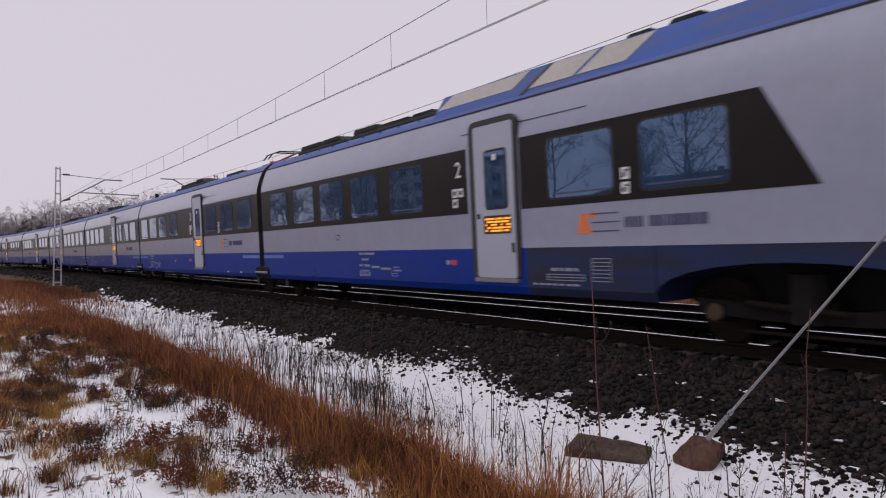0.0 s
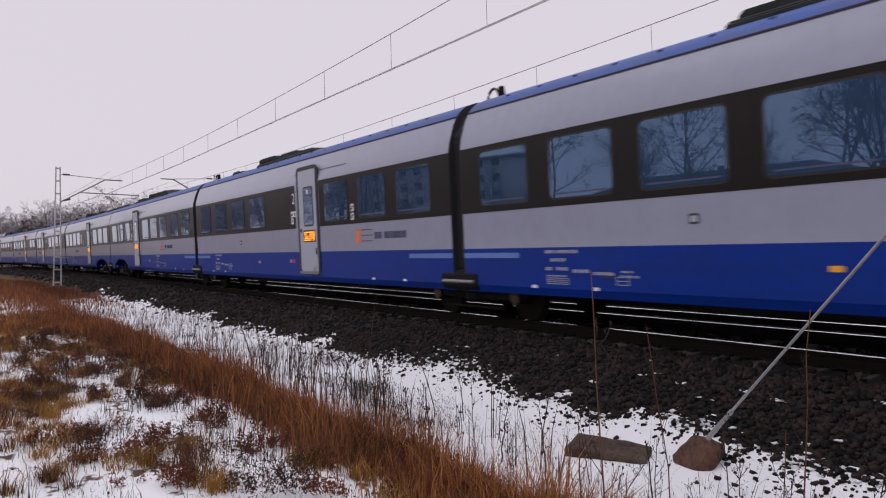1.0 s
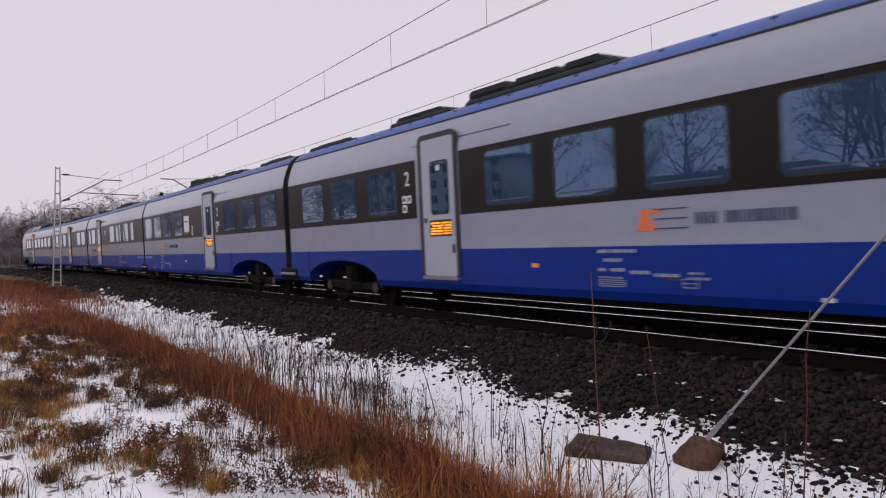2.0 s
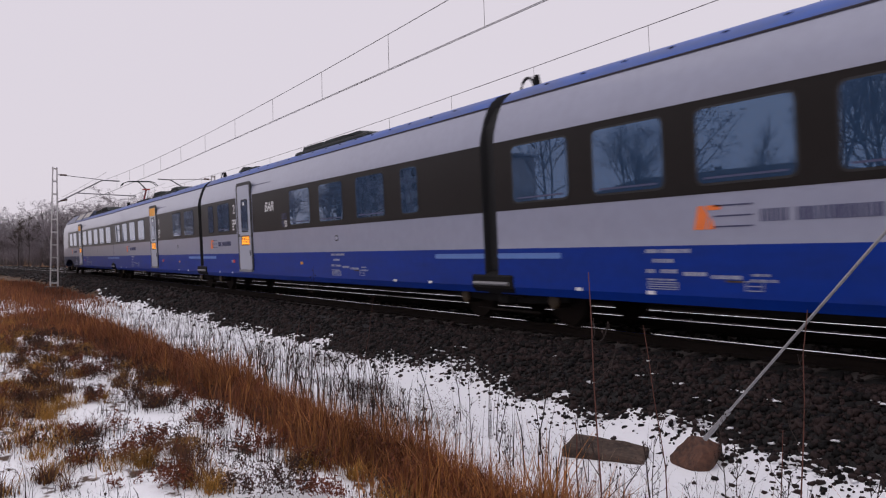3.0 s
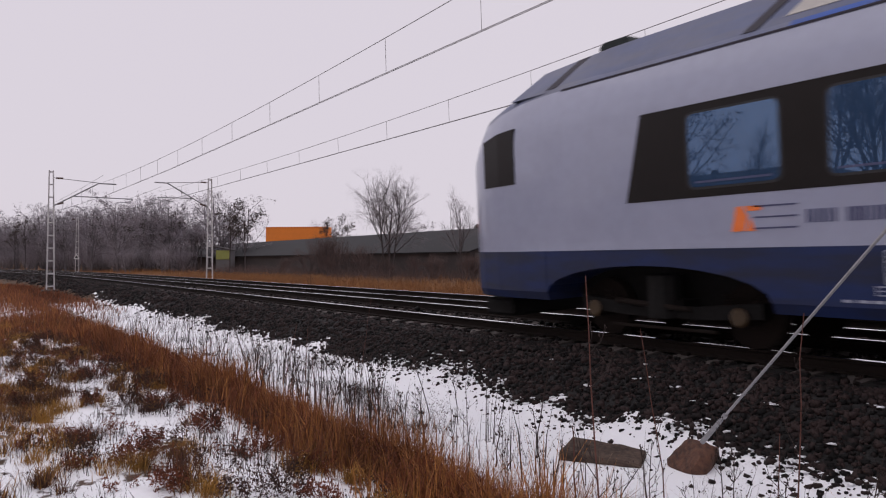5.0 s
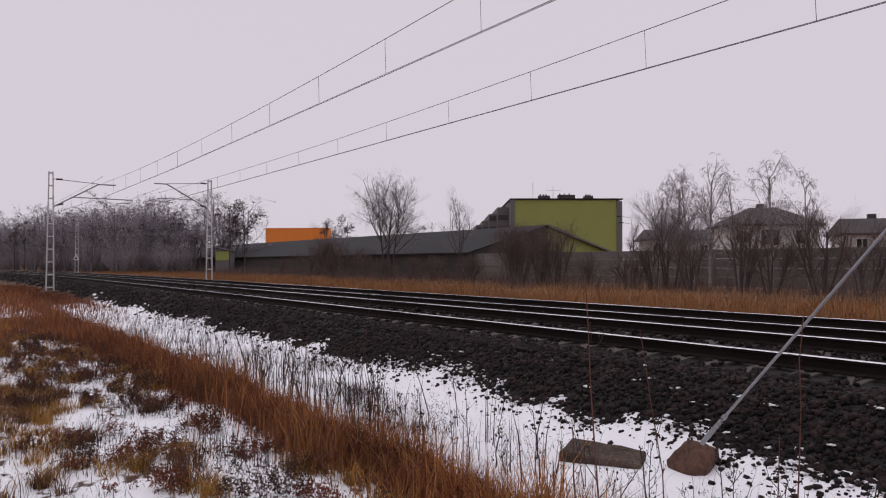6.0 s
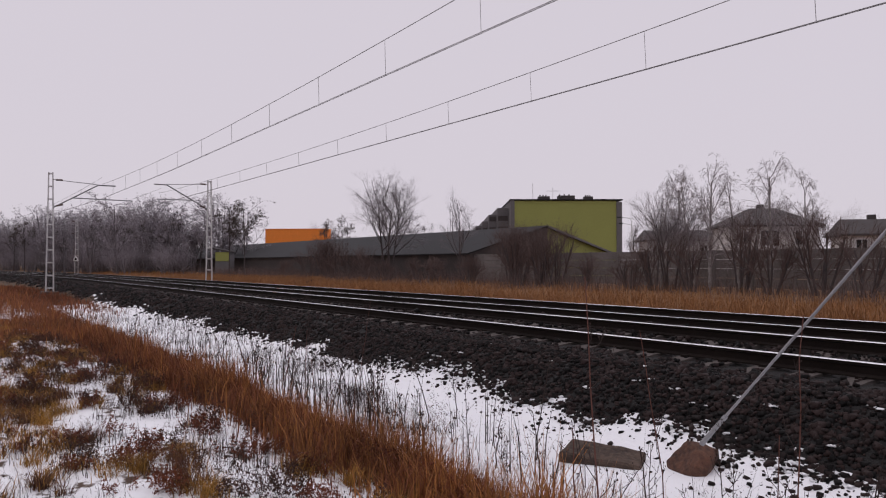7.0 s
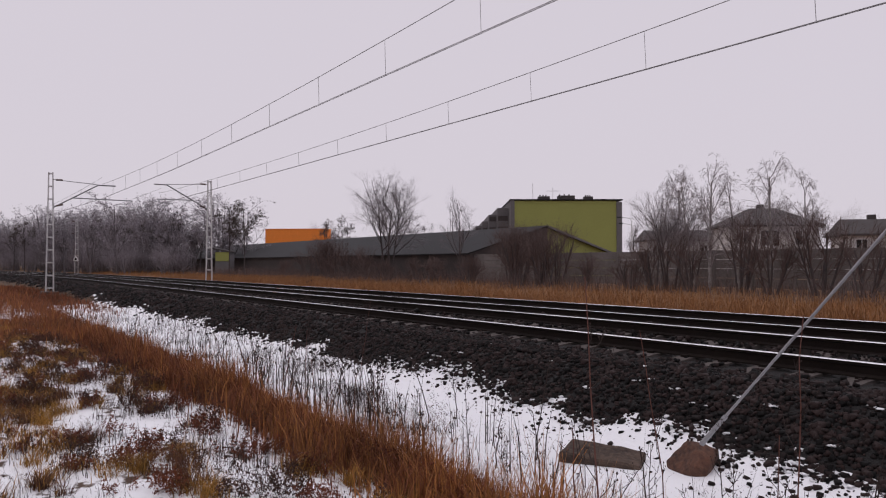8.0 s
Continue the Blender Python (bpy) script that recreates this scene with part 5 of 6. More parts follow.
rock("boulder", -4.76, -3.30, -0.88, 0.29, 0.27, 0.23, 30, 11, M_BOULDER, "reddish brown boulder lying in the snow", "boulder")


def slab_stone():
    """A broken slab: a blunt, thick end and a thinner one, with chipped edges."""
    bm = bmesh.new()
    bmesh.ops.create_cube(bm, size=1.0, matrix=Matrix.Diagonal((0.86, 0.34, 0.21, 1)))
    bmesh.ops.bevel(bm, geom=bm.edges[:], offset=0.018, segments=1, affect="EDGES")
    bmesh.ops.subdivide_edges(bm, edges=bm.edges[:], cuts=5, use_grid_fill=True)
    for v in bm.verts:
        k = noise.noise(v.co * 3.1) * 0.035 + noise.noise(v.co * 9) * 0.02
        v.co += Vector((k, k * 0.6 + 0.012 * noise.noise(v.co * 14), k * 0.5))
        u = v.co.x / 0.86
        v.co.z *= 0.84 + 0.30 * u
        if u < -0.3:
            v.co.x += 0.25 * (v.co.y + 0.17) * (-u - 0.3) * 3
    me = bpy.data.meshes.new("broken_slab")
    bm.to_mesh(me)
    bm.free()
    me.materials.append(M_SLAB)
    ob = new("broken_slab", me)
    ob.matrix_basis = pose(-5.565, -3.735, -0.955, 14, 6, 33)
    tagged(ob, "broken brown concrete slab half sunk in snow", "slab")


slab_stone()


def line_sign():
    x, y, _ = along(-117.0, 8.9)
    t = empty("line_sign", pose(x, y, ground_z(x, y), 0, 0, 60))
    tagged(t, "small white triangular railway sign on a post", "sign")
    Geo().tube([(0, 0, -0.1), (0, 0, 2.0)], 0.03, 6).done("post", M_EQUIP, t)
    tri = [(0, 2.75), (-0.42, 2.05), (0.42, 2.05)]
    Geo().prism(tri, "y", -0.05, -0.02).done("board", M_LETTER, t)
    Geo().prism([(0, 2.52), (-0.21, 2.15), (0.21, 2.15)], "y", -0.06, -0.05).done("board_centre", M_BAND, t)


line_sign()


def street_lamp(x, y, h, turn):
    t = empty("street_lamp", pose(x, y, -0.4, 0, 0, turn))
    tagged(t, "thin grey street lamp with a short outreach arm", "street lamp", "street lamps behind the fence")
    Geo().tube([(0, 0, 0), (0, 0, h - 0.5), (0.25, 0, h - 0.1), (1.4, 0, h + 0.1)], [0.07, 0.05, 0.04, 0.035], 6).done("pole", M_MAST, t)
    Geo().box(1.3, 1.9, -0.10, 0.10, h + 0.04, h + 0.16, 0.03).done("lamp_head", M_EQUIP, t)


street_lamp(-62.6, 60, 7.1, 200)
street_lamp(-66.0, 64, 6.6, 200)

# ------------------------------------------------------------ ballast stones
def stones(name, places, sizes, material, seed, label, flat=1.0):
    """Many small broken stones as one object."""
    rng = np.random.default_rng(seed)
    n = len(places)
    cube = np.array([(x, y, z) for x in (-1, 1) for y in (-1, 1) for z in (-1, 1)], float)
    quad = np.array([(0, 1, 3, 2), (4, 6, 7, 5), (0, 4, 5, 1), (2, 3, 7, 6), (0, 2, 6, 4), (1, 5, 7, 3)])
    v = cube[None] * rng.uniform(0.62, 1.0, (n, 8, 3)) * rng.uniform(0.42, 1.25, (n, 1, 3)) * np.array([1.1, 1.0, 0.9])
    a = rng.uniform(0, 2 * np.pi, n)
    b = rng.uniform(-1.2, 1.2, n)
    ca, sa, cb, sb = np.cos(a)[:, None], np.sin(a)[:, None], np.cos(b)[:, None], np.sin(b)[:, None]
    y2, z2 = v[..., 1] * cb - v[..., 2] * sb, v[..., 1] * sb + v[..., 2] * cb
    x3, y3 = v[..., 0] * ca - y2 * sa, v[..., 0] * sa + y2 * ca
    v = np.stack([x3, y3, z2 * flat], -1) * sizes[:, None, None] + places[:, None, :]
    f = (quad[None] + 8 * np.arange(n)[:, None, None]).reshape(-1, 4)
    me = bpy.data.meshes.new(name)
    me.vertices.add(n * 8)
    me.vertices.foreach_set("co", v.astype(np.float32).ravel())
    me.loops.add(len(f) * 4)
    me.loops.foreach_set("vertex_index", f.astype(np.int32).ravel())
    me.polygons.add(len(f))
    me.polygons.foreach_set("loop_start", np.arange(0, len(f) * 4, 4, dtype=np.int32))
    me.update(calc_edges=True)
    me.materials.append(material)
    tagged(new(name, me), label, "ballast", kind="stuff")


def ballast():
    rng = np.random.default_rng(5)
    pts, sizes = [], []
    for x0, x1, y0, y1, dens, r0, r1 in ((-14, 3, -3.9, -1.15, 640, 0.019, 0.042), (-28, -14, -3.6, -1.15, 230, 0.028, 0.055), (-60, -28, -3.4, -1.1, 70, 0.05, 0.08),
                                         (-26, 4, -1.15, 5.9, 170, 0.026, 0.05), (-60, -26, -1.1, 5.9, 25, 0.05, 0.08), (-115, -60, -3.3, 5.9, 14, 0.07, 0.11)):
        n = int((x1 - x0) * (y1 - y0) * dens)
        for x, y in zip(rng.uniform(x0, x1, n), rng.uniform(y0, y1, n)):
            toe = toe_line(x)
            sh = bend(x)[0]
            if y < toe and rng.random() > 0.5 * math.exp((y - toe) * (5.5 if x < -5 else 3.0)):
                continue
            if abs(abs(y) - GAUGE) < 0.10 or abs(abs(y - FAR_Y) - GAUGE) < 0.10:
                continue
            r = (r0 * 0.7 + (r1 * 1.12 - r0 * 0.7) * rng.random() ** 1.7) * (0.75 if y < toe else 1.0)
            z = ground_z(x, y + sh) + r * rng.uniform(-0.1, 0.35)
            k = (x + 11.597) / 0.6
            on = min(abs(y), abs(y - FAR_Y)) < 1.27 and abs(k - round(k)) < 0.24
            if on:
                if rng.random() < (0.93 if -1.06 < y < -0.8 else 0.25):
                    continue
                z = -0.178 + r * rng.uniform(-0.3, 0.3)
            pts.append((x, y + sh, z + (0.054 * y if abs(y) < 1.3 else 0)))
            sizes.append(r)
    stones("ballast_stones", np.array(pts), np.array(sizes), M_STONE, 3, "dark broken ballast stones spilling into the snow")


ballast()


# ------------------------------------------------------------ grass and weeds
def blades(name, base, height, lean, width, material, label, category, seed, heads=0.0):
    """Upright tapering blades, each bent a little, as one object."""
    rng = np.random.default_rng(seed)
    n = len(base)
    a = rng.uniform(0, 2 * np.pi, n)
    d = np.stack([np.cos(a), np.sin(a), np.zeros(n)], -1)
    side = np.stack([-d[:, 1], d[:, 0], np.zeros(n)], -1)
    up = np.array([0, 0, 1.0])
    w = width[:, None]
    h = height[:, None]
    le = lean[:, None] * d * h
    v = np.stack([base - side * w, base + side * w, base + up * h * 0.55 + le * 0.3 - side * w * 0.7, base + up * h * 0.55 + le * 0.3 + side * w * 0.7, base + up * h * 0.95 + le], 1)
    co = v.reshape(-1, 3)
    k = 5 * np.arange(n)[:, None]
    quads = (np.array([0, 1, 3, 2])[None] + k)
    tris = (np.array([2, 3, 4])[None] + k)
    idx = np.concatenate([quads.ravel(), tris.ravel()])
    start = np.concatenate([4 * np.arange(n), 4 * n + 3 * np.arange(n)])
    if heads:
        pick = np.where(rng.random(n) < heads)[0]
        m = len(pick)
        tip = v[pick, 4]
        r = rng.uniform(0.004, 0.012, m)[:, None]
        oc = np.stack([tip + r * np.array(q) for q in ((1, 0, 0), (0, 1, 0), (-1, 0, 0), (0, -1, 0), (0, 0, 1.4), (0, 0, -1.2))], 1)
        b0 = len(co)
        co = np.concatenate([co, oc.reshape(-1, 3)])
        tf = np.array([(0, 1, 4), (1, 2, 4), (2, 3, 4), (3, 0, 4), (1, 0, 5), (2, 1, 5), (3, 2, 5), (0, 3, 5)])
        ff = (tf[None] + b0 + 6 * np.arange(m)[:, None, None]).reshape(-1)
        start = np.concatenate([start, len(idx) + 3 * np.arange(8 * m)])
        idx = np.concatenate([idx, ff])
    me = bpy.data.meshes.new(name)
    me.vertices.add(len(co))
    me.vertices.foreach_set("co", co.astype(np.float32).ravel())
    me.loops.add(len(idx))
    me.loops.foreach_set("vertex_index", idx.astype(np.int32))
    me.polygons.add(len(start))
    me.polygons.foreach_set("loop_start", start.astype(np.int32))
    me.update(calc_edges=True)
    me.materials.append(material)
    return tagged(new(name, me), label, category, kind="stuff")


def on_ground(x, y, sink=0.02):
    return np.array([(a, b, ground_z(a, b) - sink) for a, b in zip(x, y)])


def field_grass():
    rng = np.random.default_rng(11)
    # the brown strip on the edge of the ditch, wider farther off
    x = np.concatenate([rng.uniform(-12, 4.0, 66000), rng.uniform(-24, -12, 26000), rng.uniform(-62, -24, 17000)])
    wide = np.clip((-x - 9) / 9, 0, 1)
    wob = np.array([0.16 * noise.noise(Vector((q * 0.9, 2, 0))) for q in x])
    y = -6.46 + wob + rng.normal(0, 0.23, len(x)) + wide * rng.uniform(-0.9, 0.35, len(x)) + np.where(x < -18, rng.uniform(-2.6, 0.5, len(x)), 0)
    keep = y > -9.3
    x, y = x[keep], y[keep]
    n = len(x)
    lump = np.array([noise.noise(Vector((a * 1.3, b * 1.7, 4))) + 0.5 * noise.noise(Vector((a * 4, b * 4, 14))) for a, b in zip(x, y)])
    h = (0.08 + 0.38 * rng.random(n) ** 1.8) * (1.0 + 0.85 * lump) * np.clip(1.12 - np.abs(y + 6.5) * 0.35, 0.5, 1.15)
    wd = rng.uniform(0.0022, 0.0058, n) * (1 + np.clip(-x - 10, 0, 40) * 0.06)
    gold = rng.random(n) < 0.10 + 0.40 * lump + 0.045 * np.clip(x + 11, 0, 9)
    for sel, nm, mt, lab, sd in ((~gold, "dead_grass", M_GRASS, "tall rust-brown dead grass along the ditch", 12), (gold, "golden_grass", M_GOLD, "golden-brown dead grass mixed along the ditch", 13)):
        k = int(sel.sum())
        blades(nm, on_ground(x[sel], y[sel]), h[sel] * (1.12 if nm == "golden_grass" else 1.0), rng.uniform(0.05, 0.6, k) + 0.5 * (rng.random(k) < 0.12), wd[sel], mt, lab, "grass", sd)
    # dead growth covers the whole ditch farther off
    x = rng.uniform(-75, -30, 15000)
    y = rng.uniform(-9.5, -3.3, len(x))
    keep = rng.random(len(x)) < np.clip((-x - 28) / 16, 0, 1)
    x, y = x[keep], y[keep] + np.array([bend(a)[0] for a in x[keep]])
    n = len(x)
    blades("far_dead_grass", on_ground(x, y), rng.uniform(0.12, 0.4, n), rng.uniform(0.1, 0.8, n), rng.uniform(0.008, 0.02, n), M_GRASS, "rust-brown dead grass far along the line", "grass", 15)
    # tufts on the bank
    cx, cy = [], []
    for k in range(3000):
        tx, ty = rng.uniform(-22, 3), rng.uniform(-11.5, -6.85)
        if tx > -1.0 and -10.6 < ty < -8.4 or tx > -7 and ty < -8.2 and rng.random() < 0.45:
            continue
        if noise.noise(Vector((tx * 0.9, ty * 1.1, 9))) + 0.7 * noise.noise(Vector((tx * 2.7, ty * 2.7, 3))) < 0.15 - 0.10 * (tx < -9):
            continue
        m = int(rng.uniform(40, 120))
        r = rng.uniform(0.03, 0.10)
        cx.extend(tx + rng.normal(0, r, m))
        cy.extend(ty + rng.normal(0, r * 0.8, m))
    x, y = np.array(cx), np.array(cy)
    kind = np.array([noise.noise(Vector((a * 1.9, b * 1.9, 20))) for a, b in zip(x, y)]) + rng.normal(0, 0.12, len(x))
    for sel, nm, mt, h0, h1, ln, lab in ((kind > -0.12, "olive_tufts", M_MOSS, 0.05, 0.16, 1.1, "low olive-brown grass tufts in the snow"),
                                         (kind <= -0.12, "brown_tufts", M_DARKTUFT, 0.06, 0.20, 0.8, "brown dead grass tufts in the snow")):
        n = int(sel.sum())
        blades(nm, on_ground(x[sel], y[sel]), rng.uniform(h0, h1, n) * 1.15, rng.uniform(0.3, ln + 0.6, n), rng.uniform(0.002, 0.0045, n), mt, lab, "grass", 14)
    # dark upright stalks on the bank, in drifts
    x, y = rng.uniform(-20, -1.2, 15000), rng.uniform(-9.6, -6.9, 15000)
    keep = np.array([noise.noise(Vector((a * 1.6, b * 1.8, 31))) > 0.21 for a, b in zip(x, y)])
    x, y = x[keep], y[keep]
    n = len(x)
    blades("dark_stalks", on_ground(x, y), rng.uniform(0.08, 0.26, n), rng.uniform(0.05, 0.5, n), rng.uniform(0.002, 0.004, n), M_WEED, "dark dry stalks standing in the snow", "weeds", 16, heads=0.06)
    # small sprigs that prick through the snow of the bank
    x, y = rng.uniform(-15, -2.0, 9000), rng.uniform(-9.3, -6.8, 9000)
    keep = np.array([noise.noise(Vector((a * 2.3, b * 2.6, 37))) > -0.05 for a, b in zip(x, y)])
    x, y = x[keep], y[keep]
    n = len(x)
    blades("snow_sprigs", on_ground(x, y), rng.uniform(0.03, 0.12, n), rng.uniform(0.1, 1.4, n), rng.uniform(0.0014, 0.0030, n), M_WEED, "short dark sprigs pricking through the snow", "weeds", 28, heads=0.04)
    x, y = rng.uniform(-14, -2.2, 4200), rng.uniform(-6.2, -3.6, 4200)
    keep = np.array([noise.noise(Vector((a * 1.4, b * 1.7, 39))) > 0.10 for a, b in zip(x, y)])
    x, y = x[keep], y[keep]
    n = len(x)
    blades("ditch_sprigs", on_ground(x, y), rng.uniform(0.03, 0.15, n), rng.uniform(0.2, 1.8, n), rng.uniform(0.0013, 0.0028, n), M_WEED, "short bent sprigs pricking through the ditch snow", "weeds", 29, heads=0.05)
    # weeds in the ditch, in loose stands with bare snow between
    def stands(x, y, cut, seed):
        return np.array([noise.noise(Vector((a * 0.55, b * 0.8, seed))) + 0.6 * noise.noise(Vector((a * 1.9, b * 2.2, seed + 5))) > cut for a, b in zip(x, y)])
    x, y = np.concatenate([rng.uniform(-24, -2.0, 1500), rng.normal(-8.5, 2.0, 700)]), rng.uniform(-6.25, -3.7, 2200)
    keep = stands(x, y, 0.06, 71) & (rng.random(2200) < np.clip(0.2 + 0.9 * (-y - 4.0) / 2.0, 0.08, 1))
    x, y = x[keep], y[keep]
    n = len(x)
    blades("ditch_weeds", on_ground(x, y), 0.10 + 0.75 * rng.random(n) ** 1.9, 0.05 + 0.75 * rng.random(n) ** 1.6, rng.uniform(0.0020, 0.0046, n), M_WEED, "thin dry weed stalks with seed heads in the snowy ditch", "weeds", 18, heads=0.22)
    x, y = rng.uniform(-14, -2.4, 900), rng.uniform(-6.2, -3.9, 900)
    keep = stands(x, y, 0.12, 83)
    x, y = x[keep], y[keep]
    n = len(x)
    blades("pale_ditch_grass", on_ground(x, y), rng.uniform(0.08, 0.38, n), rng.uniform(0.3, 1.6, n), rng.uniform(0.0014, 0.0030, n), M_PALEGRASS, "pale bent grass blades in the snowy ditch", "grass", 26)
    x, y = rng.uniform(-13.0, -5.0, 330), rng.uniform(-6.2, -4.3, 330)
    keep = stands(x, y, 0.05, 51)
    x, y = x[keep], y[keep]
    n = len(x)
    blades("tall_ditch_weeds", on_ground(x, y), rng.uniform(0.35, 1.1, n), rng.uniform(0.03, 0.4, n), rng.uniform(0.0055, 0.0095, n), M_WEED, "tall dark dry weed stalks in the ditch", "weeds", 24, heads=0.4)
    x = np.concatenate([rng.uniform(-60, -14, 3000), rng.uniform(-30, -13, 2600)])
    y = rng.uniform(-6.0, -3.0, len(x))
    keep = stands(x, y, -0.22, 97)
    x, y = x[keep], y[keep]
    n = len(x)
    blades("far_ditch_weeds", on_ground(x, y), 0.06 + 0.42 * rng.random(n) ** 1.7, rng.uniform(0.1, 0.9, n), rng.uniform(0.003, 0.0065, n), M_WEED, "dry weeds poking through snow farther along the ditch", "weeds", 19)
    # matted dead growth in the ditch
    mats = [(rng.uniform(-22, -3), rng.uniform(-6.0, -3.9), rng.uniform(0.08, 0.22)) for _ in range(40)] + [(-13.6, -3.2, 0.34), (-13.2, -3.35, 0.30), (-10.9, -3.95, 0.30), (-10.5, -4.0, 0.24), (-16.3, -3.4, 0.34), (-8.1, -4.65, 0.2)] * 4
    x = np.concatenate([a + rng.normal(0, r * 1.6, 90) for a, b, r in mats])
    y = np.concatenate([b + rng.normal(0, r * 0.7, 90) for a, b, r in mats])
    n = len(x)
    blades("matted_grass", on_ground(x, y), rng.uniform(0.04, 0.16, n), rng.uniform(0.5, 2.2, n), rng.uniform(0.002, 0.005, n), M_WEED, "matted grey-brown dead grass lying in the ditch", "grass", 23)
    # straw beyond the tracks
    x = np.concatenate([rng.uniform(-75, 4, 62000), rng.uniform(-130, -60, 12000)])
    y = np.concatenate([6.7 + rng.gamma(1.6, 3.2, 62000), rng.uniform(6.7, 20, 12000)])
    keep = (y < 27) & (x > -np.inf)
    x, y = x[keep], y[keep]
    n = len(x)
    lump = np.array([noise.noise(Vector((a * 0.35, b * 0.5, 61))) for a, b in zip(x, y)])
    blades("straw_grass", on_ground(x, y), rng.uniform(0.15, 0.62, n) * (1 + 0.6 * lump), rng.uniform(0.1, 0.9, n), rng.uniform(0.004, 0.011, n), M_STRAW, "tall orange-brown straw grass beyond the tracks", "grass", 21)
    x = rng.uniform(-110, 0, 30000)
    y = rng.uniform(17, 27.6, len(x))
    keep = np.array([noise.noise(Vector((a * 0.22, b * 0.3, 67))) > -0.12 for a, b in zip(x, y)])
    x, y = x[keep], y[keep]
    n = len(x)
    blades("dark_brush", on_ground(x, y), 0.25 + 1.25 * rng.random(n) ** 1.6, rng.uniform(0.2, 1.0, n), rng.uniform(0.004, 0.010, n), M_REDTWIG, "dark reddish brush in front of the fence", "brush", 22)


field_grass()


def dry_weed(x, y, h, material, seed, label, lean=(0.0, 0.0), sprays=9, thick=0.0048):
    """A tall single weed: a bent stem with branching side shoots that end in seed heads."""
    rnd = random.Random(seed)
    z = ground_z(x, y)
    t = empty("dry_weed", pose(x, y, z))
    tagged(t, label, "weed", "tall weeds by the ditch")
    pts = [(lean[0] * h * (k / 8) ** 1.5 + rnd.uniform(-0.009, 0.009), lean[1] * h * (k / 8) ** 1.5 + rnd.uniform(-0.009, 0.009), -0.03 + (h + 0.03) * k / 8) for k in range(9)]
    Geo().tube(pts, [thick * (1 - 0.6 * k / 8) for k in range(9)], 5).done("stem", material, t)
    g = Geo()

    def head(q):
        r = rnd.uniform(0.0022, 0.0050) if x > -4.8 else rnd.uniform(0.004, 0.010)
        g.tube([q - Vector((0, 0, r)), q, q + Vector((0, 0, r * 1.4))], [r * 0.4, r, r * 0.3], 5)

    for k in range(sprays):
        u = rnd.uniform(0.35, 1.0)
        i = min(int(u * 8), 7)
        p = Vector(pts[i]).lerp(Vector(pts[i + 1]), u * 8 - i)
        a, ln = rnd.uniform(0, 6.28), rnd.uniform(0.08, 0.24) * (1.35 - u) * min(1.0, h)
        mid = p + Vector((math.cos(a) * ln * 0.45, math.sin(a) * ln * 0.45, ln * 0.5))
        q = p + Vector((math.cos(a) * ln * 0.6, math.sin(a) * ln * 0.6, ln * 1.1))
        g.tube([p, mid, q], [0.0022, 0.0017, 0.0012], 3)
        head(q)
        for _ in range(2):
            w = mid + Vector((rnd.gauss(0, 0.03), rnd.gauss(0, 0.03), rnd.uniform(0.02, 0.07)))
            g.tube([mid, w], [0.0014, 0.001], 3)
            head(w)
    tagged(g.done("twig_spray", M_WEED, t), kind="stuff")


LEANS = ((-0.08, 0.02), (0.02, 0.03), (0.05, 0.0), (-0.15, 0.0), (0.12, 0.06), (0.02, -0.05))
for i, (wx, wy, wh, wm, wl_) in enumerate((
        (-1.90, -7.50, 1.56, M_REDWEED, "tall reddish-brown dry weed by the ditch"), (-1.80, -6.50, 1.52, M_REDWEED, "tall reddish-brown dry weed by the ditch"), (-10.8, -4.76, 1.95, M_WEED, "tall thin dark dry weed"),
        (-7.84, -6.30, 1.25, M_WEED, "tall thin dark dry weed"), (-10.5, -4.0, 1.5, M_REDWEED, "slender red-brown dry weed"), (-4.0, -3.75, 0.42, M_WEED, "short bent dry weed"),
        (-5.0, -5.5, 0.60, M_WEED, "short dark dry weed"), (-6.2, -5.2, 0.62, M_WEED, "short dark dry weed"), (-6.8, -5.5, 0.70, M_WEED, "thin dark dry weed"), (-3.3, -5.2, 0.5, M_WEED, "short dark dry weed"),
        (-7.3, -5.0, 0.66, M_WEED, "thin dark dry weed"), (-5.6, -5.9, 0.5, M_WEED, "short dark dry weed"),
        (-2.31, -6.2, 1.02, M_WEED, "thin dark dry weed"), (-2.08, -6.2, 1.05, M_REDWEED, "slender red-brown dry weed"), (-2.85, -6.2, 0.86, M_WEED, "thin dark dry weed"), (-2.66, -6.2, 1.50, M_REDWEED, "slender red-brown dry weed"),
        (-1.73, -6.2, 1.08, M_WEED, "thin dark dry weed"), (-4.06, -6.2, 0.70, M_WEED, "short dark dry weed"), (-4.52, -6.2, 0.95, M_WEED, "thin dark dry weed"))):
    dry_weed(wx, wy, wh, wm, 40 + i, wl_, LEANS[i % 6])
weed_rnd = random.Random(404)
for i in range(64):
    wx, wy = (weed_rnd.gauss(-8.3, 1.6), weed_rnd.uniform(-6.2, -4.9)) if i < 44 else (weed_rnd.uniform(-14, -3), weed_rnd.uniform(-6.1, -4.0))
    dry_weed(wx, wy, weed_rnd.uniform(0.45, 1.2), M_WEED if i % 4 else M_REDWEED, 500 + i, "thin dark dry weed with seed heads in the ditch" if i % 4 else "slender red-brown dry weed in the ditch", (weed_rnd.gauss(0, 0.16), weed_rnd.gauss(0, 0.16)), 6, weed_rnd.uniform(0.0060, 0.0092))


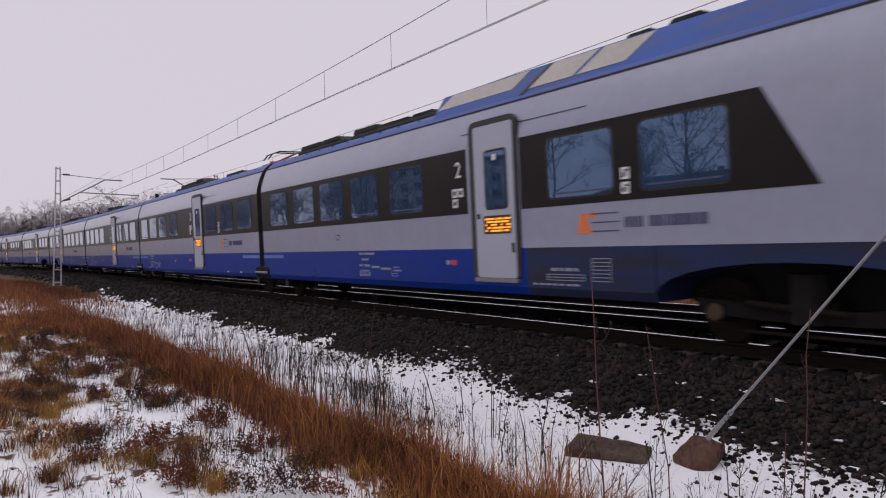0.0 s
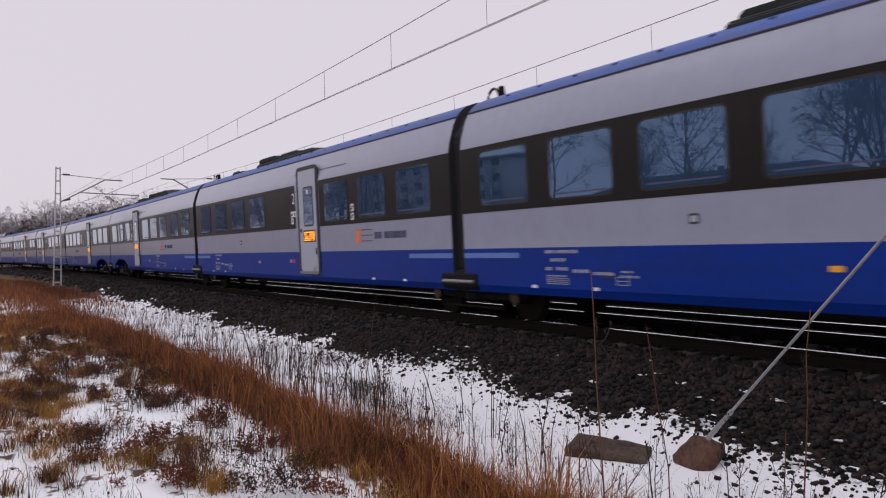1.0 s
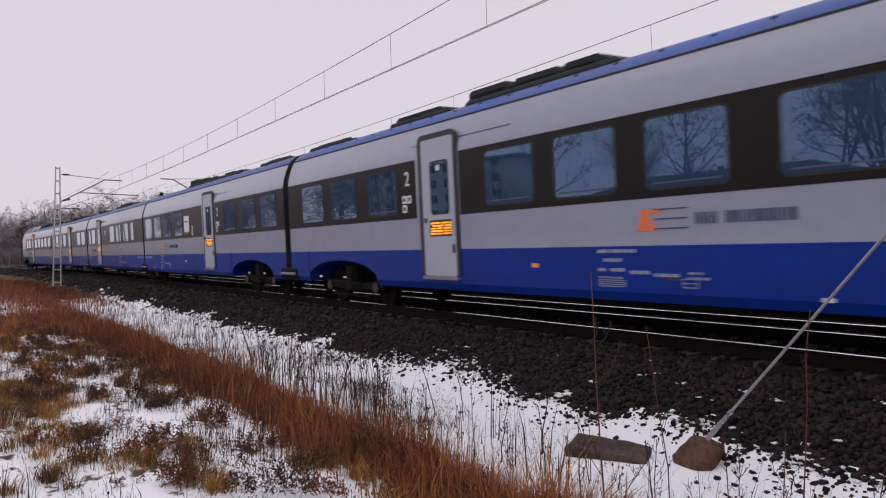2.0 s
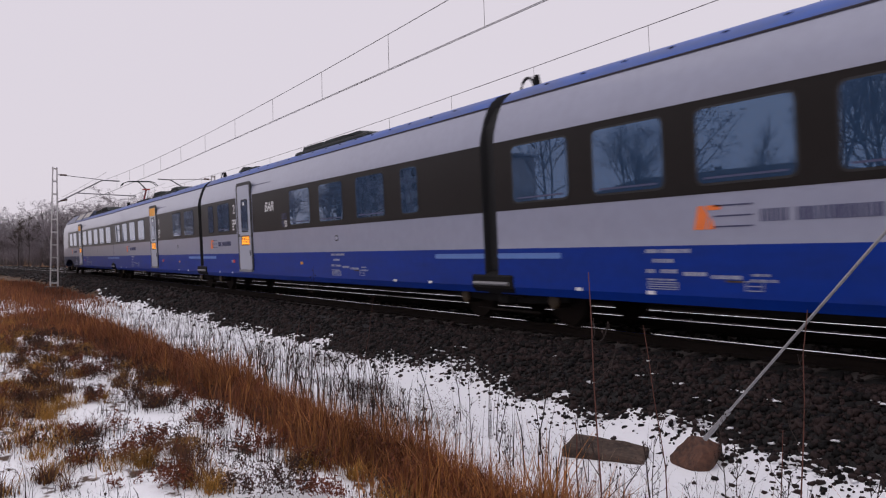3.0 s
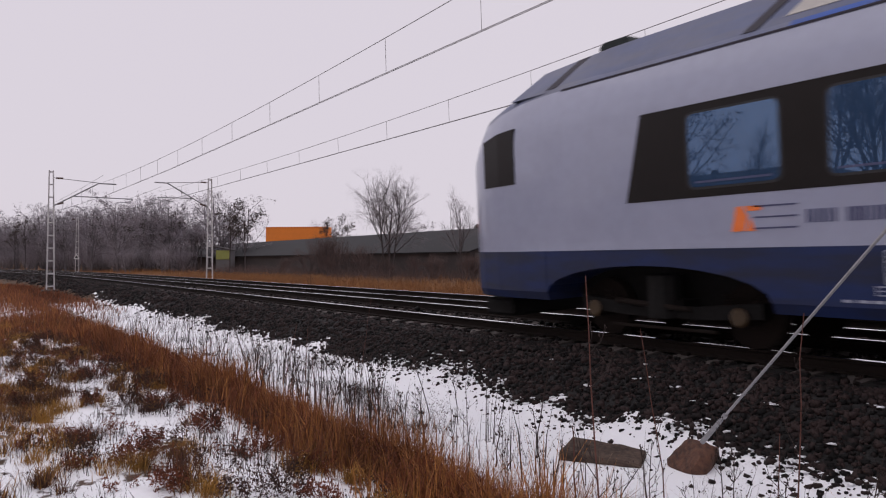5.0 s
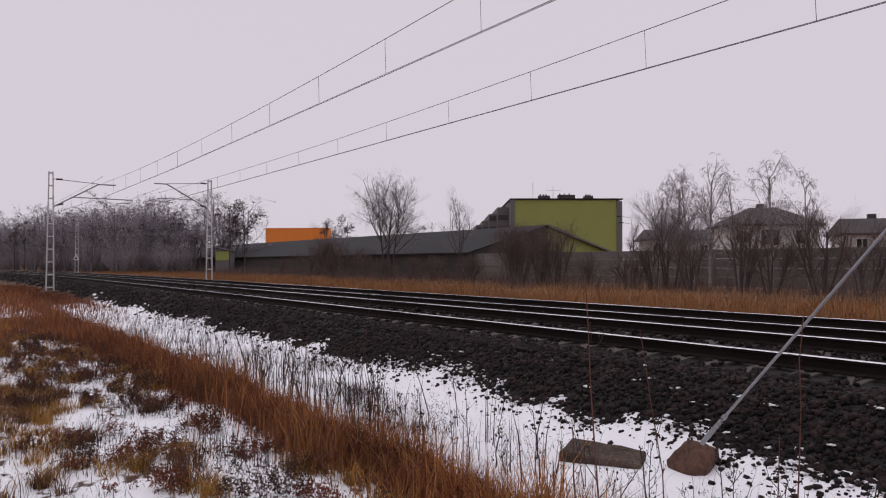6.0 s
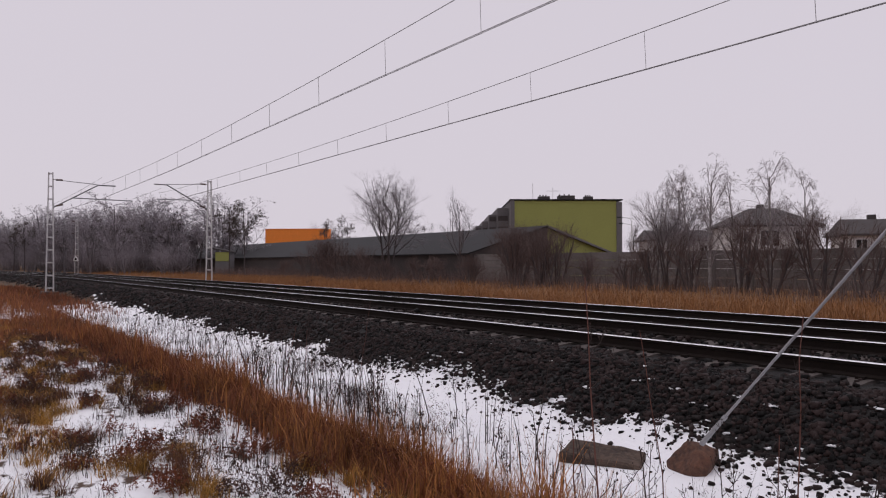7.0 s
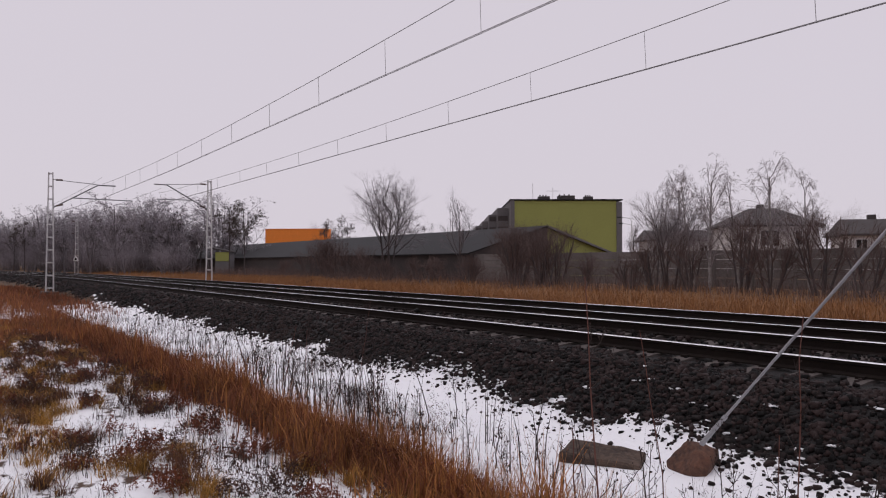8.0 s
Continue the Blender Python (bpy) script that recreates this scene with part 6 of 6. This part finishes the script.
# ------------------------------------------------------------ withered herbs: stems hung with small crumpled leaves
def herbs(name, plants, material, label, seed, tall=(0.10, 0.26), leaves=30, leaf=(0.007, 0.021)):
    rng = np.random.default_rng(seed)
    base, high, centre = [], [], []
    for x, y in plants:
        for s in range(int(rng.integers(2, 6))):
            bx, by = x + rng.normal(0, 0.05), y + rng.normal(0, 0.05)
            z, h = ground_z(bx, by), rng.uniform(*tall)
            lx, ly = rng.normal(0, 0.22, 2) * h
            base.append((bx, by, z - 0.02))
            u = rng.uniform(0.05, 1.0, leaves) ** 0.8
            centre.append(np.stack([bx + lx * u + rng.normal(0, 0.018, leaves), by + ly * u + rng.normal(0, 0.018, leaves), z + h * u], -1))
    c = np.concatenate(centre)
    n = len(c)
    a = rng.normal(0, 1, (n, 3)) + np.array([0, 0, -0.6])
    a = a / np.linalg.norm(a, axis=1)[:, None] * rng.uniform(*leaf, n)[:, None]
    b = np.cross(a, rng.normal(0, 1, (n, 3)))
    b = b / np.linalg.norm(b, axis=1)[:, None] * rng.uniform(leaf[0] * 0.3, leaf[1] * 0.35, n)[:, None]
    fold = np.cross(a, b)
    fold = fold / np.linalg.norm(fold, axis=1)[:, None] * leaf[0] * 0.5
    v = np.stack([c - a, c + b + fold, c + a, c - b + fold], 1).reshape(-1, 3)
    k = 4 * np.arange(n)[:, None]
    f = np.concatenate([np.array([0, 1, 2])[None] + k, np.array([0, 2, 3])[None] + k], 1).reshape(-1)
    me = bpy.data.meshes.new(name)
    me.vertices.add(len(v))
    me.vertices.foreach_set("co", v.astype(np.float32).ravel())
    me.loops.add(len(f))
    me.loops.foreach_set("vertex_index", f.astype(np.int32))
    me.polygons.add(len(f) // 3)
    me.polygons.foreach_set("loop_start", np.arange(0, len(f), 3, dtype=np.int32))
    me.update(calc_edges=True)
    me.materials.append(material)
    tagged(new(name, me), label, "weeds", kind="stuff")


def herb_fields():
    rng = np.random.default_rng(61)
    def drift(n, x0, x1, y0, y1, scale, cut, seed):
        out = []
        for x, y in zip(rng.uniform(x0, x1, n), rng.uniform(y0, y1, n)):
            if noise.noise(Vector((x * scale, y * scale * 1.2, seed))) > cut + 0.10 * (y < -8.2):
                out.append((x, y))
        return out
    herbs("withered_herbs", drift(1500, -17, -2.2, -9.0, -6.9, 1.9, 0.21, 41), M_DARKLEAF, "dark withered herbs standing in the snow", 62)
    herbs("rust_herbs", drift(2400, -17, -2.2, -9.0, -6.8, 2.1, 0.22, 47), M_RUSTLEAF, "rust-brown withered herbs on the bank", 63, (0.06, 0.18))
    herbs("ditch_edge_herbs", [(x, -6.42 + rng.normal(0, 0.15)) for x in rng.uniform(-18, -2.4, 1300)], M_RUSTLEAF, "rust-brown withered leaves among the ditch grass", 64, (0.08, 0.34), 22)
    herbs("ditch_herbs", [(x, y) for x, y in zip(rng.normal(-8.5, 2.6, 70), rng.uniform(-6.0, -4.0, 70))], M_DARKLEAF, "dark seed-headed herbs in the snowy ditch", 65, (0.15, 0.6), 14, (0.006, 0.016))


herb_fields()


# ------------------------------------------------------------ bare trees and shrubs
def grow(v, f, rnd, p, d, length, r0, level, spec, bark):
    """Adds one branch and its children; thick ones go to the bark lists."""
    seg = 4 if level < 2 else 3
    sides = 6 if level == 0 else (4 if level == 1 else 3)
    tv, tf = bark if level <= spec["bark"] else (v, f)
    pts, q, dd = [p], p, d
    for k in range(seg):
        dd = (dd + Vector((rnd.gauss(0, 1), rnd.gauss(0, 1), rnd.gauss(0, 1))) * spec["wander"] * (0.4 if level == 0 else 1.0) + Vector((0, 0, spec["rise"][min(level, 3)]))).normalized()
        q = q + dd * (length / seg)
        pts.append(q)
    g = Geo()
    g.tube(pts, [r0 * (1 - 0.62 * k / seg) for k in range(seg + 1)], sides, cap=False)
    b = len(tv)
    tv.extend(g.v)
    tf.extend([tuple(i + b for i in quad) for quad in g.f])
    if level >= 2 and spec.get("clump"):
        if rnd.random() < spec["clump"] * (1.0 if level == 2 else 0.16):
            for _ in range(14 if level == 2 else 6):
                c = pts[rnd.randrange(1, len(pts))] + Vector((rnd.gauss(0, 0.16), rnd.gauss(0, 0.16), rnd.gauss(0, 0.08)))
                u = Vector((rnd.gauss(0, 1), rnd.gauss(0, 1), rnd.gauss(0, 0.6))).normalized() * rnd.uniform(0.06, 0.17)
                w = u.cross(Vector((rnd.gauss(0, 1), rnd.gauss(0, 1), 1))).normalized() * rnd.uniform(0.03, 0.07)
                b = len(v)
                v.extend([tuple(c - u), tuple(c + w), tuple(c + u), tuple(c - w)])
                f.append((b, b + 1, b + 2, b + 3))
    if level >= spec["levels"]:
        return
    n = spec["kids"][level]
    for k in range(n):
        u = rnd.uniform(spec["from"][level], 1.0)
        i = min(int(u * seg), seg - 1)
        o = pts[i].lerp(pts[i + 1], u * seg - i)
        axis = (pts[i + 1] - pts[i]).normalized()
        a = rnd.uniform(0, 6.283)
        s = axis.cross(Vector((math.cos(a), math.sin(a), 0.3))).normalized()
        ang = radians(rnd.uniform(*spec["angle"]))
        nd = axis * math.cos(ang) + s * math.sin(ang)
        sh = spec["shrink"]
        sh = sh[level] if isinstance(sh[0], tuple) else sh
        grow(v, f, rnd, o, nd, length * rnd.uniform(*sh) * (1.25 - 0.55 * u), max(r0 * (1 - 0.6 * u) * 0.62, spec.get("thin", 0.0)), level + 1, spec, bark)


NARROW = dict(levels=4, kids=(10, 7, 6, 4), wander=0.11, rise=(0.05, 0.15, 0.10, 0.04), angle=(16, 46), shrink=(0.44, 0.64), bark=1, **{"from": (0.30, 0.2, 0.2, 0.2)})
OVAL = dict(levels=4, kids=(12, 8, 6, 4), wander=0.09, rise=(0.05, 0.11, 0.07, 0.03), angle=(26, 58), shrink=(0.42, 0.66), bark=1, **{"from": (0.30, 0.2, 0.2, 0.2)})
WOOD = dict(levels=3, kids=(8, 6, 5), wander=0.14, rise=(0.05, 0.06, 0.02, 0.0), angle=(25, 68), shrink=(0.34, 0.62), bark=1, clump=0.75, **{"from": (0.25, 0.25, 0.2)})
BIRCH = dict(levels=4, kids=(17, 6, 4, 3), wander=0.11, rise=(0.05, 0.05, -0.20, -0.42), angle=(18, 42), shrink=((0.22, 0.36), (0.42, 0.62), (0.5, 0.8), (0.6, 0.9)), thin=0.0048, bark=0, **{"from": (0.22, 0.2, 0.3, 0.3)})
LEAFY = dict(levels=3, kids=(10, 6, 4), wander=0.15, rise=(0.08, 0.06, 0.02, 0.0), angle=(30, 70), shrink=(0.26, 0.44), bark=2, clump=1.0, **{"from": (0.42, 0.35, 0.3)})
SHRUB = dict(levels=3, kids=(5, 5, 4), wander=0.12, rise=(0.04, 0.06, 0.04, 0.0), angle=(15, 50), shrink=(0.5, 0.8), bark=0, **{"from": (0.15, 0.2, 0.2)})


def tree(name, seed, height, spec, bark_mat, twig_mat, stems=1, spread=0.0, label="", category="tree", group="", r=0.11):
    """A bare winter tree or shrub at the origin, standing on z = 0."""
    rnd = random.Random(seed)
    v, f, bv, bf = [], [], [], []
    for s in range(stems):
        a = rnd.uniform(0, 6.283)
        d = Vector((math.cos(a) * spread * rnd.uniform(0.4, 1), math.sin(a) * spread * rnd.uniform(0.4, 1), 1)).normalized()
        p = Vector((math.cos(a) * 0.25 * (stems > 1), math.sin(a) * 0.25 * (stems > 1), -0.15))
        grow(v, f, rnd, p, d, height * rnd.uniform(0.55, 0.68), r * rnd.uniform(0.8, 1.1), 0, spec, (bv, bf))
    t = empty(name)
    tagged(t, label, category, group)
    part("trunk", bv, bf, bark_mat, t)
    part("crown", v, f, twig_mat, t, "leafless twigs")
    return t


def stand(t, x, y, turn):
    t.matrix_basis = pose(x, y, ground_z(x, y), 0, 0, turn)
    return t


def again(t, x, y, turn):
    return copy_thing(t, pose(x, y, ground_z(x, y), 0, 0, turn))


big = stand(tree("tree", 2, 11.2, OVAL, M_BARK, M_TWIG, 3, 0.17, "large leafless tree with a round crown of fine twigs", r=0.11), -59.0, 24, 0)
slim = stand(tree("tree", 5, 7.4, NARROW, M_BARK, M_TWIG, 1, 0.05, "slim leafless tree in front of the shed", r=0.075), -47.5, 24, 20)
birches = [tree("birch_tree", 7 + k, h, BIRCH, M_BIRCH, M_BIRCHTWIG, 1, 0.05, "leafless birch with drooping twigs and pale bark", "tree", "birches by the fence", r=0.09) for k, h in enumerate((10.6, 9.2, 7.8))]
spots = [(-25.2, 24.5, 0), (-27.7, 24.9, 1), (-23.6, 24.8, 2), (-26.7, 25.3, 1), (-21.9, 25.0, 1), (-28.6, 24.6, 2), (-20.2, 25.4, 2)]
for k, (x, y, b) in enumerate(spots):
    if k < 3:
        stand(birches[b], x, y, 40 * k)
    else:
        again(birches[b], x, y, 55 * k)
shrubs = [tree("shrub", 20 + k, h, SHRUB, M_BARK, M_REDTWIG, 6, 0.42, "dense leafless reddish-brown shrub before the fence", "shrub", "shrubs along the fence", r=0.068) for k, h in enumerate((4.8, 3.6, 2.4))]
spots = [(-40.0, 23.5, 0), (-36.0, 22.5, 1), (-33.2, 23.0, 2), (-38.4, 24.0, 0), (-42.0, 24.5, 0), (-41.0, 24.6, 0), (-39.0, 22.8, 0), (-72.0, 24.0, 0), (-70.8, 24.6, 0), (-27.6, 23.0, 1), (-24.8, 22.6, 1), (-22.6, 23.4, 0), (-20.6, 22.8, 1), (-18.6, 23.6, 0), (-16.4, 23.0, 1),
         (-14.6, 24.0, 1), (-52.5, 24.5, 2), (-48.0, 25.0, 2), (-64.0, 24.5, 1), (-68.5, 25.0, 1), (-73.5, 24.0, 0), (-55.5, 25.0, 2), (-29.8, 23.6, 2), (-13.5, 23.8, 0), (-11.0, 24.5, 1), (-50.5, 23.0, 2), (-44.5, 22.5, 2), (-57.0, 22.5, 2), (-61.0, 23.0, 2), (-66.5, 22.0, 2), (-71.0, 23.5, 1), (-77.0, 24.0, 1), (-80.5, 22.5, 2), (-36.4, 23.8, 0)]
for k, (x, y, b) in enumerate(spots):
    if k < 3:
        stand(shrubs[b], x, y, 35 * k)
    else:
        again(shrubs[b], x, y, 47 * k)
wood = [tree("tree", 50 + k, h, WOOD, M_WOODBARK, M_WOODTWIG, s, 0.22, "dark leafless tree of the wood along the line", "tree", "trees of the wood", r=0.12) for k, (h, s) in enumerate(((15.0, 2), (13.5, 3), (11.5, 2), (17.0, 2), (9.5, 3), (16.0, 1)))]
rnd = random.Random(77)
spots = [(-122, 25.0, 0), (-126, 23.5, 1), (-130, 22.0, 3), (-114, 24.2, 4), (-128, 20.5, 5), (-121, 22.5, 2)]
placed = set()
spots += [(-205, 100, 3), (-196, 92, 1), (-112, 62, 2)]
while len(spots) < 150:
    x = -rnd.uniform(112, 240)
    y = rnd.uniform(11, 32)
    spots.append((x, y, rnd.randrange(6)))
for k, (x, y, b) in enumerate(spots):
    x, y, _ = along(x, y)
    if b not in placed:
        placed.add(b)
        stand(wood[b], x, y, 90 * k)
    else:
        again(wood[b], x, y, rnd.uniform(0, 360))
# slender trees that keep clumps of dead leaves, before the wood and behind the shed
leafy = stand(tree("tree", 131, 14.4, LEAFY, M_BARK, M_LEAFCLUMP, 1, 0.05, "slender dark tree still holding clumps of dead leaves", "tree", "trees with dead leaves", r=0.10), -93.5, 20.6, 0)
for x, y, turn in ((-92.0, 22.0, 130), (-124.4, 48.0, 40), (-113.5, 47.0, 190), (-118.0, 20.0, 75), (-131.0, 14.5, 300), (-140.0, 13.0, 160), (-126.0, 18.0, 20), (-150.0, 8.0, 210), (-158.0, 3.0, 100), (-136.0, 18.5, 340), (-168.0, 2.0, 60), (-146.0, 14.0, 270)):
    again(leafy, x, y, turn)
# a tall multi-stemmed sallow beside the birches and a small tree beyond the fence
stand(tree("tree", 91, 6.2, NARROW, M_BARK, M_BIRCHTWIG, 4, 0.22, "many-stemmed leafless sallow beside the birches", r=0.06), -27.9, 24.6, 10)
again(slim, -64.5, 62.0, 140)
again(wood[3], -178.0, 76.5, 30)
again(wood[0], -186.0, 78.0, 200)
# trees behind the camera, which the coach windows mirror
for k in range(13):
    again((big, wood[0], slim, wood[3])[k % 4], -72 + 7.0 * k + rnd.uniform(-1.5, 1.5), rnd.uniform(-44, -27), 70 * k)
# unseen row added to darken what the far coach windows mirror
for k in range(46):
    again(wood[k % 4], -75 - 3.6 * k + rnd.uniform(-1.5, 1.5), rnd.uniform(-46, -22) + bend(-75 - 3.6 * k)[0], 70 * k)
for k in range(9):
    again(shrubs[k % 2], -60 + 7.5 * k, rnd.uniform(-34, -28), 50 * k)
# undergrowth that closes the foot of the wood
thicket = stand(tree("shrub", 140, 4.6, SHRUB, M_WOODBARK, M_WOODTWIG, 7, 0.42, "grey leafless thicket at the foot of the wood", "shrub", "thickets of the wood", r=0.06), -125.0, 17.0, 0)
for k in range(110):
    x, y, _ = along(-rnd.uniform(108, 270), rnd.uniform(10.5, 24))
    again(thicket, x, y, rnd.uniform(0, 360))


# scraps of snow left along the tracks
def snow_scraps():
    rng = np.random.default_rng(8)
    pts = [(rng.uniform(-30, 2), y0 + rng.normal(0, 0.08), -0.232 + (0.03 if y0 > 0 else -0.045)) for y0 in (-1.0, 0.50, 1.95, 3.3, 4.3, 6.2) for _ in range(40)]
    pts += [(rng.uniform(-12, 1), rng.uniform(-2.7, -1.7), 0) for _ in range(30)]
    pts = np.array([(x + rng.normal(0, 0.07), y + rng.normal(0, 0.03), z if z else ground_z(x, y) + 0.01) for x, y, z in pts for _ in range(5)])
    toe = np.array([(x + rng.normal(0, 0.09), toe_line(x) + rng.uniform(0.0, 0.35) ** 1.5 + rng.normal(0, 0.04)) for x in rng.uniform(-13, -1.5, 110) for _ in range(5)])
    toe = np.array([(x, y, ground_z(x, y) + 0.008) for x, y in toe])
    stones("toe_snow", toe, rng.uniform(0.010, 0.045, len(toe)), M_SNOW, 10, "snow caught between the lowest ballast stones", 0.4)
    stones("snow_scraps", pts, rng.uniform(0.008, 0.036, len(pts)), M_SNOW, 9, "small scraps of old snow between the rails", 0.35)


snow_scraps()


# ------------------------------------------------------------ what moves: the train passes at an even speed
def motions():
    for car, mid in COACHES:
        rows = []
        for k in range(81):
            x, y, turn = along(mid + SPEED * k / 10, 0)
            rows.append((k / 10, pose(x, y, 0, 3.09, 0, turn)))
        walk(car, rows)


motions()
